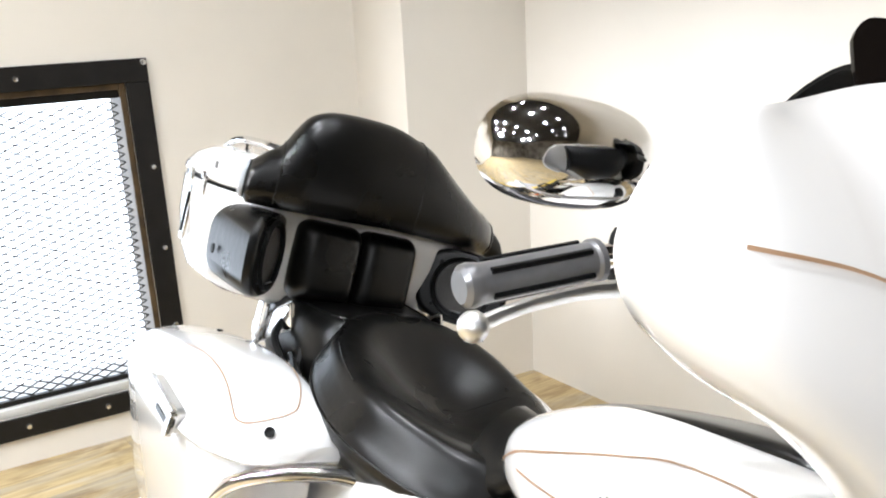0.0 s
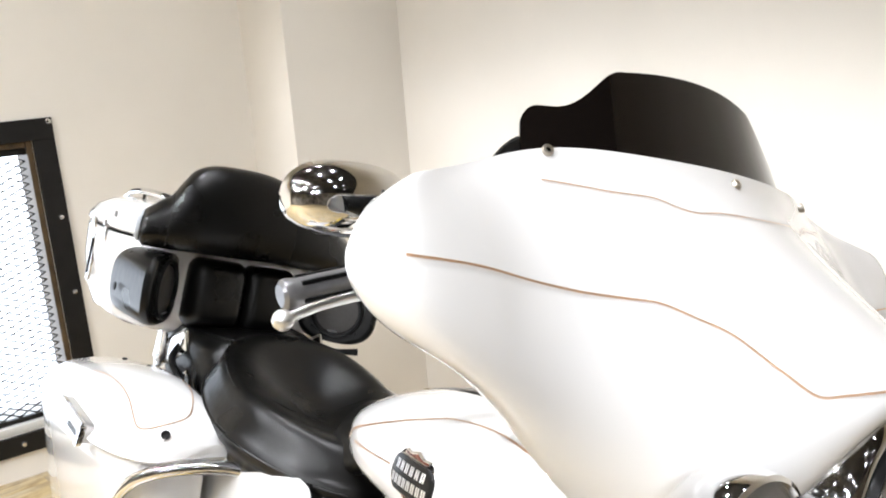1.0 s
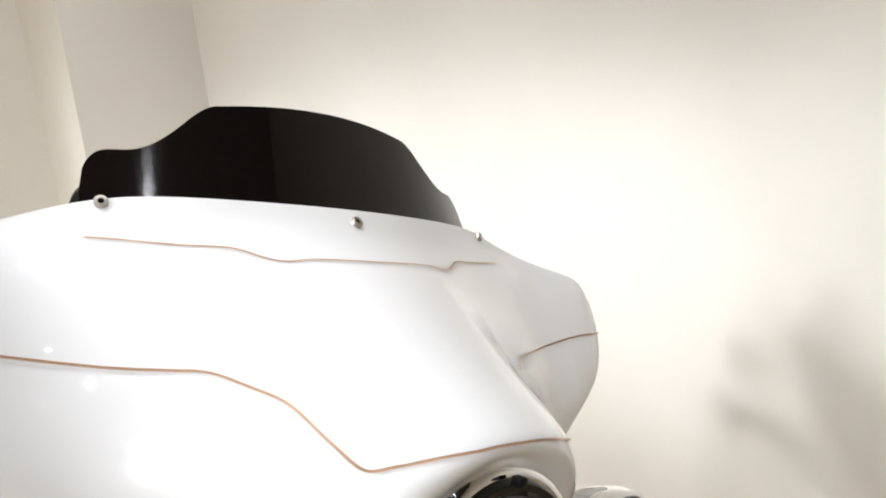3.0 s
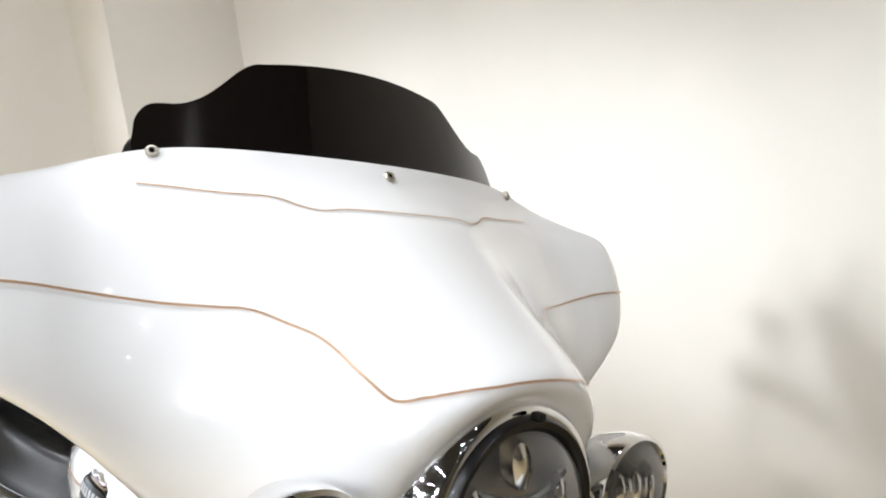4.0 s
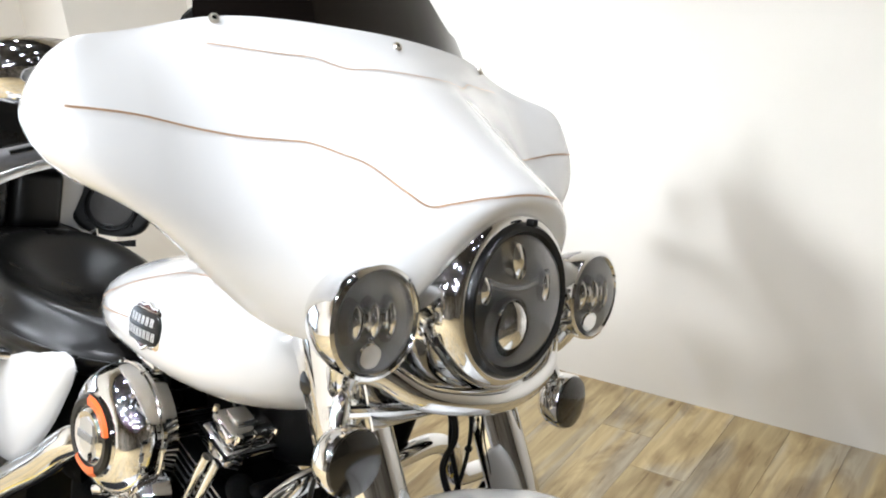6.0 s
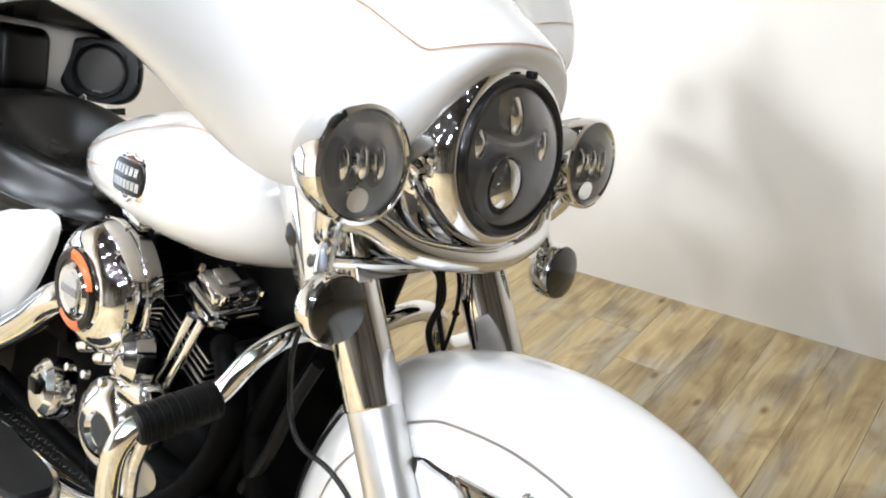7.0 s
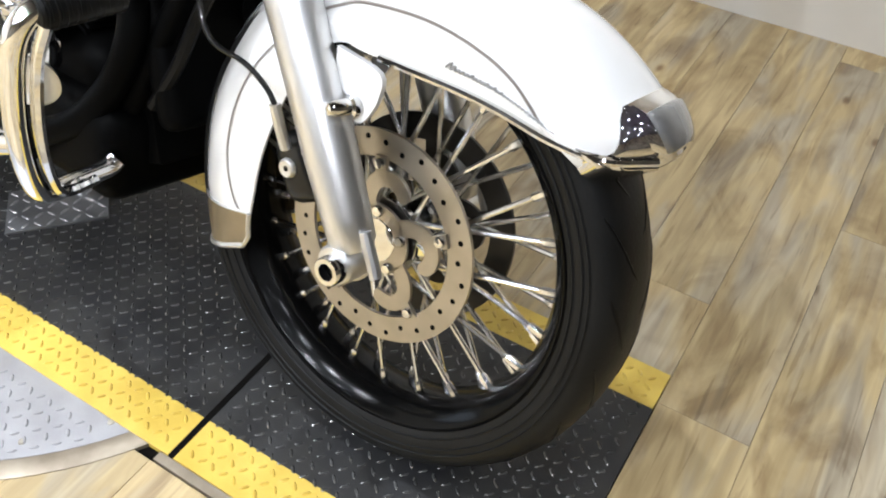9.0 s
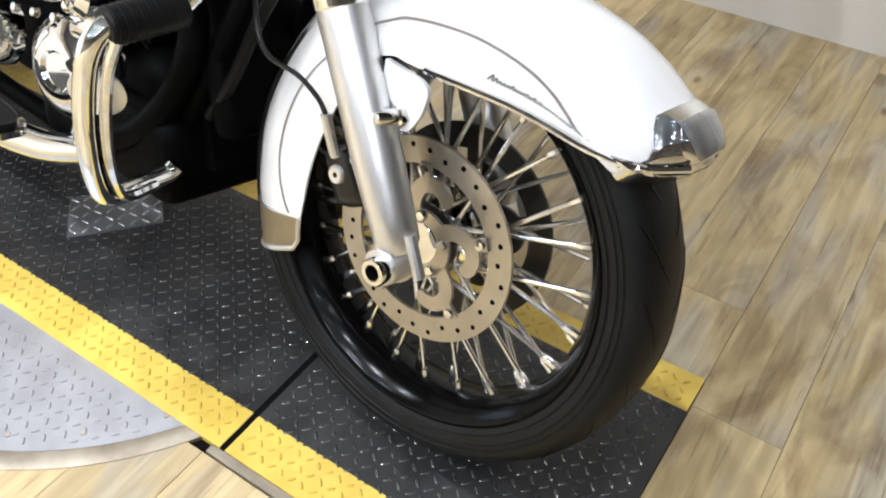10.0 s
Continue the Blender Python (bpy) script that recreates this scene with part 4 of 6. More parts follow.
def emblem():
    p, n = on_tank(-0.602, 6)
    f = Vector((1, 0, 0))
    f = (f - n * f.dot(n)).normalized()
    u = n.cross(f)
    if u.z < 0:
        u = -u
    m = Matrix((f.to_4d(), u.to_4d(), n.to_4d(), (0, 0, 0, 1))).transposed()
    m = Matrix.Translation(p + n * 0.001) @ Matrix(((f.x, u.x, n.x, 0), (f.y, u.y, n.y, 0), (f.z, u.z, n.z, 0), (0, 0, 0, 1)))
    bm = bmesh.new()
    out = [(-0.030, 0.022), (-0.031, 0.032), (-0.016, 0.031), (0, 0.036), (0.016, 0.031), (0.031, 0.032), (0.030, 0.022), (0.034, 0.0), (0.027, -0.024), (0.012, -0.030), (0, -0.036), (-0.012, -0.030), (-0.027, -0.024), (-0.034, 0.0)]
    skin(bm, [[(x, y, z) for x, y in dense_ring(rounded(0.108 - 2 * z, 0.056 - 2 * z, 0.021, 6))] for z in (-0.004, 0.002, 0.0035)])
    skin(bm, [[(x * q, y * q, z) for x, y in out] for z, q in ((-0.006, 1.0), (0.0012, 1.0), (0.0022, 0.95))])
    ob = part("emblem", moved(bowed(bm), m), CHROME, tank, "black enamel shield emblem with chrome rim")
    sh = bmesh.new()
    skin(sh, [[(x * q, y * q, z) for x, y in out] for z, q in ((0.0005, 0.90), (0.0024, 0.90), (0.0026, 0.86))])
    part("shield", moved(bowed(sh), m), DARKRED, ob, "dark red enamel shield")
    bl = bmesh.new()
    skin(bl, [[(x, y, z) for x, y in dense_ring(rounded(0.099 - q, 0.047 - q, 0.018, 5))] for z, q in ((0.002, 0), (0.0056, 0), (0.0064, 0.0016), (0.0066, 0.010), (0.0066, 0.024))])
    part("enamel_panel", moved(bowed(bl), m), GLOSS, ob)
    w = bmesh.new()
    for row, n_, gap in ((0.0105, 6, 0.0122), (-0.0090, 8, 0.0108)):
        for k in range(n_):
            x = (k - (n_ - 1) / 2) * gap
            box((0.0030, 0.0125, 0.0008), (x - 0.0022, row, 0.0070), 0.0003, bm=w, seg=1)
            box((0.0030, 0.0125, 0.0008), (x + 0.0022, row, 0.0070), 0.0003, bm=w, seg=1)
    part("lettering", moved(bowed(w), m), ALU, ob, "pale bars of lettering")


emblem()
# console over the tank and filler
cons = []
for x, w, z in ((-0.90, 0.030, 0.825), (-0.84, 0.038, 0.864), (-0.75, 0.046, 0.892), (-0.65, 0.05, 0.914), (-0.55, 0.05, 0.928), (-0.46, 0.045, 0.926), (-0.40, 0.035, 0.915)):
    cons.append([Vector((x, -w, z - 0.022)), Vector((x, -w * 0.85, z - 0.004)), Vector((x, 0, z)), Vector((x, w * 0.85, z - 0.004)), Vector((x, w, z - 0.022))])
part("tank_console", sheet(dense(cons, 4, 3), 0.004), GLOSS, bike, "black console along the tank top")

# seat: an egg-shaped dished bucket with a rolled rim, and the pillion cushion behind it
SEATAT = Vector((-1.195, -0.008, 0))


def seat_point(turn, r):
    """A place on the bucket: turn in degrees from the front, r from the middle (0) over the rolled rim (1) down the skirt (2)."""
    a = radians(turn)
    c, q = math.cos(a), math.sin(a)
    long_, wide = (0.270 if c > 0 else 0.262), 0.186 * (1 - 0.20 * max(0.0, c) ** 2)
    reach = 1.0 / ((abs(c) / long_) ** 2.3 + (abs(q) / wide) ** 2.3) ** (1 / 2.3)
    crest = 0.766 + 0.030 * max(0.0, -c) ** 1.5 - 0.012 * max(0.0, c) ** 2
    if r <= 0.84:
        t = r / 0.84
        z = 0.712 + (crest - 0.712) * (t * t * (2.0 - t * t)) ** 1.15
    elif r <= 1.0:
        t = (r - 0.84) / 0.16
        z = crest - 0.050 * t ** 2.0
    else:
        t = r - 1.0
        z = crest - 0.050 - (crest - 0.050 - 0.625) * t
    k = r if r <= 1.0 else 1.0 + 0.075 * math.sin(math.pi * min(1.0, (r - 1.0) * 1.5)) - 0.22 * max(0.0, r - 1.55)
    return SEATAT + Vector((c * reach * k, q * reach * k, z - 0.13 * c * reach * k * max(0.0, 1.0 - 0.5 * max(0.0, r - 1.0))))


def seat_rings(radii, n=64):
    return [[seat_point(360 * q / n, r) for q in range(n)] for r in radii]


sb = bmesh.new()
skin(sb, seat_rings([0.02, 0.10, 0.20, 0.30, 0.40, 0.50, 0.58, 0.64, 0.70, 0.75, 0.80, 0.84, 0.88, 0.92, 0.96, 1.0, 1.1, 1.2, 1.35, 1.5, 1.65, 1.8, 2.0]))
seat = part("seat", sb, LEATHER, bike, "black stitched vinyl touring seat", 70)
part("piping", tube([seat_point(95 + 170 * q / 30, 0.90) + Vector((0, 0, 0.0004)) for q in range(31)], 0.0018, 6, 1), LEATHER, seat)
part("piping", tube([seat_point(205 + 140 * q / 30, 1.28) for q in range(31)], 0.0020, 6, 1), LEATHER, seat)
part("piping", tube([seat_point(15 + 140 * q / 30, 1.28) for q in range(31)], 0.0020, 6, 1), LEATHER, seat)
for t0, r0, t1, r1 in ((88, 0.20, 80, 0.62), (272, 0.20, 280, 0.62), (170, 0.02, 95, 0.14)):
    part("pleat", tube([seat_point(t0 + (t1 - t0) * k / 4, r0 + (r1 - r0) * k / 4) + Vector((0, 0, 0.0002)) for k in range(5)], [0.0004, 0.0010, 0.0014, 0.0010, 0.0004], 6, 2), PLASTIC, seat)
nose = tube([(-1.02, -0.020, 0.722), (-0.965, -0.018, 0.735), (-0.925, -0.014, 0.765), (-0.895, -0.010, 0.800), (-0.870, -0.006, 0.825)], [0.085, 0.072, 0.052, 0.036, 0.020], 20, 6, flat=0.5)
part("seat_nose", nose, LEATHER, seat, "narrow seat nose over the tank's end", 70)
# pillion
pl = bmesh.new()
prings = []
for k, z in ((0.72, 0.660), (0.94, 0.675), (1.0, 0.705), (1.0, 0.745), (0.975, 0.778), (0.92, 0.797), (0.82, 0.808), (0.60, 0.812), (0.30, 0.812), (0.05, 0.811)):
    ring = []
    for q in range(56):
        a = 2 * math.pi * q / 56
        c, d = math.cos(a), math.sin(a)
        ring.append(Vector((-1.545 + math.copysign(abs(c) ** 0.62, c) * 0.190 * k, -0.020 + math.copysign(abs(d) ** 0.62, d) * 0.146 * k, z)))
    prings.append(ring)
skin(pl, prings)
pillion = part("pillion_seat", pl, LEATHER, bike, "black padded passenger seat", 70)
part("piping", tube([prings[6][q] + Vector((0, 0, 0.0006)) for q in range(56)] + [prings[6][0]], 0.0022, 6, 1), LEATHER, pillion)


# ---- rear: saddlebags, trunk, side covers ----
def bag_ring(x, y0, y1, z0, z1, r=0.04, s=-1, taper=0.0):
    """A rounded cross-section; the outer side bulges and narrows downwards."""
    out = []
    for a, b in rounded(1, 1, 0.13, 4):
        z = z0 + (b + 0.5) * (z1 - z0)
        w = (y1 - y0) * (1 - taper * (0.5 - b))
        out.append(Vector((x, s * (y0 + (a + 0.5) * w), z)))
    return out


def saddlebag(s):
    body = bmesh.new()
    st = [(-1.235, .205, .315, .345, .615), (-1.26, .200, .350, .315, .622), (-1.34, .198, .375, .292, .618), (-1.50, .196, .386, .285, .612), (-1.68, .196, .384, .290, .604), (-1.84, .198, .370, .305, .594), (-1.94, .202, .345, .325, .584), (-1.985, .210, .310, .350, .574)]
    rings = [bag_ring(*a, s=s, taper=0.34) for a in st]
    skin(body, [list(r) for r in zip(*[spline(c, 3) for c in zip(*rings)])])
    bag = part("saddlebag", body, PAINT, bike, "hard white saddlebag with copper pinstripe", 60)
    lid = bmesh.new()
    st = [(-1.190, .185, .260, .636, .660), (-1.210, .180, .310, .622, .680), (-1.27, .178, .355, .616, .702), (-1.36, .176, .380, .612, .714), (-1.50, .176, .388, .608, .714), (-1.65, .178, .386, .604, .696), (-1.80, .182, .374, .597, .668), (-1.91, .190, .345, .590, .644), (-1.965, .20, .31, .584, .615)]
    rings = []
    for x, y0, y1, z0, z1 in st:
        h = z1 - z0
        sec = [(y0, z0), (y0, z1 - h * .25), (y0 + .02, z1), (y0 + (y1 - y0) * .35, z1), (y0 + (y1 - y0) * .62, z1 - h * .12), (y0 + (y1 - y0) * .86, z1 - h * .42), (y0 + (y1 - y0) * .97, z1 - h * .75), (y1, z0), (y0 + (y1 - y0) * .5, z0)]
        rings.append([Vector((x, s * a, b)) for a, b in sec])
    R = [list(r) for r in zip(*[spline(c, 4) for c in zip(*rings)])]
    R = [spline(list(r), 3) for r in R]
    skin(lid, [list(r) for r in R])
    lid_bm = lid.copy()
    lid_bm.normal_update()
    lid_ob = part("bag_lid", lid, PAINT, bag, "domed white lid")
    tree = BVHTree.FromBMesh(lid_bm)
    pts, nrm = [], []
    for p in spline([(-1.627, .318, 0), (-1.558, .312, 0), (-1.45, .312, 0), (-1.373, .318, 0), (-1.300, .328, 0), (-1.272, .326, 0), (-1.255, .310, 0), (-1.245, .281, 0), (-1.245, .256, 0), (-1.262, .236, 0), (-1.325, .212, 0), (-1.411, .195, 0), (-1.54, .188, 0), (-1.63, .187, 0)], 5):
        hit = tree.ray_cast(Vector((p.x, s * p.y, 0.9)), Vector((0, 0, -1)))
        if hit[0]:
            pts.append(hit[0])
            nrm.append(hit[1] if hit[1].z > 0 else -hit[1])
    lid_bm.free()
    ribbon("pinstripe", pts, nrm, 0.0013, STRIPE, bag, 0.0015)
    # latch: a lying chrome plate with a turned-out upper lip, a dark gap below and a hooked end
    a, b = Vector((-1.543, s * 0.391, 0.637)), Vector((-1.375, s * 0.390, 0.628))
    d = (b - a).normalized()
    out = Vector((0.02, s, 0.12)).normalized()
    side = d.cross(out).normalized()
    side = side if side.z > 0 else -side
    def slab_on(h0, h1, w0, w1, l0, l1, name, mat, parent, label=""):
        bm = bmesh.new()
        skin(bm, [[a + d * ((b - a).length * (l0 + (l1 - l0) * (v + 0.5))) + side * (w0 + (w1 - w0) * (u + 0.5)) + out * h for u, v in rounded(1.0, 1.0, 0.1, 3)] for h in (h0, h1)])
        return part(name, bm, mat, parent, label)
    la = slab_on(-0.012, 0.004, -0.022, 0.018, 0.0, 1.0, "latch", ALU, bag, "bright chrome latch plate")
    slab_on(0.003, 0.011, 0.013, 0.018, 0.0, 0.98, "latch_lip", CHROME, la)
    slab_on(0.004, 0.0055, -0.020, -0.011, 0.40, 0.88, "latch_gap", GLOSS, la)
    slab_on(0.003, 0.014, -0.024, 0.014, 0.93, 1.03, "latch_hook", CHROME, la)
    part("key_lock", lathe([(0.0, 0.003), (0.006, 0.003), (0.0078, 0.004), (0.0085, 0.0)], Vector((-1.222, s * 0.294, 0.672)), (0.75, s * 0.45, 0.5), 20), PLASTIC, bag)
    for x, z in ((-1.58, 0.704), (-1.75, 0.677)):
        part("rubber_stop", lathe([(0, 0.006), (0.006, 0.005), (0.007, 0.0)], (x, s * 0.215, z), (0, 0, 1), 10), PLASTIC, bag)
    # chrome guard in front of the bag
    part("bag_guard", tube([(-1.150, s * 0.145, 0.616), (-1.172, s * 0.19, 0.620), (-1.190, s * 0.25, 0.618), (-1.212, s * 0.302, 0.606), (-1.242, s * 0.338, 0.578), (-1.262, s * 0.354, 0.53), (-1.272, s * 0.356, 0.43), (-1.262, s * 0.340, 0.34), (-1.23, s * 0.28, 0.30), (-1.18, s * 0.20, 0.30)], 0.0130, 14, 6), CHROME, bike, "bent chrome saddlebag guard")


for s in (-1, 1):
    saddlebag(s)


# side covers under the seat
for s in (-1, 1):
    top = [(-.945, .646), (-.950, .655), (-.968, .663), (-1.06, .668), (-1.15, .655), (-1.24, .622), (-1.33, .575), (-1.40, .52)]
    low = [(-.946, .640), (-.952, .626), (-.972, .592), (-1.05, .49), (-1.17, .385), (-1.28, .36), (-1.38, .36)]
    rows = []
    for t, bul in ((0, 0.0), (0.04, 0.020), (0.14, 0.034), (0.40, 0.040), (0.75, 0.030), (0.95, 0.010), (1.0, -0.004)):
        rows.append([Vector((a[0] + (b_[0] - a[0]) * t, s * (0.138 + bul * min(1.0, (0.0, 0.25, 0.55, 0.9, 1.0, 1.0, 1.0)[q])), a[1] + (b_[1] - a[1]) * t)) for q, (a, b_) in enumerate(zip(top, low))])
    part("side_cover", sheet(dense(rows, 4, 4), 0.004), PAINT, bike, "white side cover under the seat", 70)
    part("seat_strut", tube([(-1.47, s * 0.17, 0.72), (-1.40, s * 0.185, 0.70), (-1.30, s * 0.19, 0.675), (-1.22, s * 0.18, 0.655)], 0.009, 10, 4), CHROME, bike)
    part("trunk_bracket", box((0.20, 0.012, 0.055), (-1.60, s * 0.165, 0.742), 0.008, Matrix.Rotation(radians(-25), 4, "Y")), CHROME, bike, "chrome trunk support bracket")
    part("trunk_bracket", box((0.045, 0.014, 0.085), (-1.64, s * 0.175, 0.742), 0.008, Matrix.Rotation(radians(12), 4, "Y")), CHROME, bike)
part("wiring_loom", tube([(-1.50, -0.12, 0.77), (-1.47, -0.15, 0.74), (-1.44, -0.17, 0.69), (-1.42, -0.175, 0.64), (-1.38, -0.16, 0.58)], 0.011, 8, 5), PLASTIC, bike)
part("wiring_loom", tube([(-1.56, -0.15, 0.775), (-1.52, -0.19, 0.74), (-1.47, -0.185, 0.70), (-1.43, -0.18, 0.62)], 0.008, 8, 5), PLASTIC, bike)

# trunk
TY = -0.022                   # the trunk sits a little to the right


def trunk_ring(z, x0, x1, w, n=6, r=0.34):
    out = []
    for a, b in rounded(1, 1, r, n):
        out.append(Vector((x0 + (a + 0.5) * (x1 - x0), TY + b * 2 * w, z)))
    return out


tk = bmesh.new()
skin(tk, [trunk_ring(z, x0, x1, w) for z, x0, x1, w in ((0.770, -1.95, -1.62, 0.235), (0.785, -1.99, -1.595, 0.262), (0.83, -2.02, -1.575, 0.282), (0.90, -2.045, -1.56, 0.294), (0.968, -2.05, -1.555, 0.298), (0.972, -2.045, -1.56, 0.294))])
trunk = part("trunk", tk, PAINT, bike, "white hard top trunk with black pads", 60)
tl = bmesh.new()
skin(tl, [trunk_ring(z, x0, x1, w) for z, x0, x1, w in ((0.978, -2.048, -1.555, 0.296), (0.982, -2.055, -1.55, 0.301), (0.995, -2.052, -1.55, 0.299), (1.018, -2.04, -1.56, 0.286), (1.038, -2.01, -1.59, 0.258), (1.052, -1.95, -1.64, 0.20), (1.058, -1.88, -1.72, 0.11))])
lid = part("trunk_lid", tl, PAINT, trunk, "white trunk lid")
sm = bmesh.new()
skin(sm, [trunk_ring(z, x0, x1, w) for z, x0, x1, w in ((0.971, -2.047, -1.558, 0.2955), (0.979, -2.047, -1.558, 0.2955))])
part("lid_seal", sm, PLASTIC, trunk)
la = part("trunk_latch", box((0.030, 0.010, 0.125), (-1.835, TY - 0.292, 0.900), 0.004), CHROME, trunk, "chrome lid latch")
part("latch_slot", box((0.010, 0.004, 0.085), (-1.837, TY - 0.2975, 0.895), 0.001), PLASTIC, la)
part("latch_hook", box((0.028, 0.012, 0.026), (-1.837, TY - 0.298, 0.975), 0.004), CHROME, la)
la = part("trunk_latch", box((0.016, 0.008, 0.040), (-1.735, TY - 0.300, 0.965), 0.003), CHROME, trunk, "chrome lid latch")
part("latch_hook", box((0.012, 0.008, 0.014), (-1.735, TY - 0.305, 0.985), 0.002), CHROME, la)
part("small_emblem", box((0.014, 0.004, 0.014), (-1.70, TY - 0.298, 1.012), 0.001), GREYPLATE, trunk)
rk = tube([(-1.99, -0.215, 1.045), (-1.86, -0.235, 1.066), (-1.74, -0.240, 1.072), (-1.67, -0.215, 1.070), (-1.655, -0.12, 1.066), (-1.655, 0.04, 1.066), (-1.67, 0.13, 1.066), (-1.86, 0.155, 1.062), (-1.99, 0.145, 1.045)], 0.008, 10, 6)
rack = part("luggage_rack", rk, CHROME, trunk, "chrome luggage rack")
for x, y in ((-1.82, -0.225), (-1.82, 0.145), (-1.68, -0.22)):
    part("rack_foot", lathe([(0.008, 0.0), (0.008, 0.04), (0.0, 0.042)], (x, y, 1.025), (0, 0, 1), 10), CHROME, rack)


# big wrap-round cushion on the lid's front
def wrap_pad():
    top = spline([(-.292, 1.050, 0), (-.276, 1.066, 0), (-.256, 1.082, 0), (-.240, 1.112, 0), (-.218, 1.144, 0), (-.178, 1.162, 0), (-.11, 1.168, 0), (-.05, 1.166, 0), (.0, 1.154, 0), (.04, 1.140, 0), (.10, 1.102, 0), (.165, 1.068, 0), (.225, 1.046, 0), (.270, 1.030, 0), (.300, 1.006, 0), (.314, 0.975, 0)], 4)
    rings = []
    for p in top:
        y, zt = p.x, p.y
        a = min(1.0, abs(y + 0.03) / 0.30)
        t = 1 if y > -0.03 else -1
        x = -1.525 - (0.060 if t < 0 else 0.110) * a ** 3.0
        zl = 0.978 - 0.010 * a - 0.034 * max(0.0, (y - 0.20) / 0.12)
        dep = 0.105 - 0.02 * max(0.0, a - 0.6) / 0.4
        if a > 0.96:
            dep *= 0.84
        nx = Vector((1, 0.6 * a ** 2 * t, 0)).normalized()
        c = Vector((x, y, 0))
        sec = [(-0.5, zl), (0.25, zl - 0.004), (0.48, zl + 0.012), (0.53, zl + (zt - zl) * 0.35), (0.46, zl + (zt - zl) * 0.70), (0.28, zt - 0.014), (0.0, zt), (-0.28, zt - 0.010), (-0.5, zl + (zt - zl) * 0.6)]
        rings.append([c + nx * (q * dep) + Vector((0, 0, z)) for q, z in sec])
    for e in (0, -1):
        m = sum(rings[e], Vector()) / 9
        cap = [m + (p - m) * 0.80 + Vector((-0.004, -0.008 if e == 0 else 0.012, 0)) for p in rings[e]]
        rings = [cap] + rings if e == 0 else rings + [cap]
    loops = []
    for r in rings:
        q = spline(r + [r[0]], 3)
        loops.append(q[:-1])
    bm = bmesh.new()
    skin(bm, loops)
    return bm, loops


pb, PADR = wrap_pad()
pad = part("lid_cushion", pb, LEATHER, trunk, "broad black padded cushion with stitched seams", 70)
for k in (10, 34, 50):
    part("seam", tube([p.lerp(sum(PADR[k], Vector()) / len(PADR[k]), -0.004) for p in PADR[k][5:20]], 0.0016, 5, 2), LEATHER, pad)
# end face of the cushion on the right is pale vinyl
ring = PADR[0]
mid = sum(ring, Vector()) / len(ring)
ec = bmesh.new()
skin(ec, [[mid + (p - mid) * q + Vector((-0.002, -h, 0)) for p in ring] for h, q in ((0.0, 1.05), (0.006, 1.02), (0.010, 0.90), (0.012, 0.60), (0.012, 0.10))])
part("cushion_end", ec, material("pale grey vinyl", (0.42, 0.44, 0.47), 0.35, bump=0.05, bump_scale=300, vary=0.1), pad, "pale grey vinyl end panel", 60)
ROT_FACE = Matrix(((0, 0, 1, 0), (1, 0, 0, 0), (0, 1, 0, 0), (0, 0, 0, 1)))    # panel x to y, y to z, front to x


def panel(name, w, h, d, r, at, turn=0, tip=0, label="", puff=0.3, parent=None, mat=None):
    m = Matrix.Translation(at) @ Matrix.Rotation(radians(turn), 4, "Z") @ Matrix.Rotation(radians(tip), 4, "Y") @ ROT_FACE
    return part(name, moved(cushion(w, h, d, r, puff), m), mat or LEATHER, parent or trunk, label, 60)


BY = -0.058
for k in (-1, 1):
    panel("backrest_cushion", 0.130, 0.158, 0.050, 0.024, (-1.556, BY + k * 0.0620, 0.880), 0, -4, "black passenger backrest cushion", 0.42)
panel("backrest_base", 0.250, 0.150, 0.014, 0.024, (-1.560, BY, 0.880), 0, -4, mat=LEATHER)


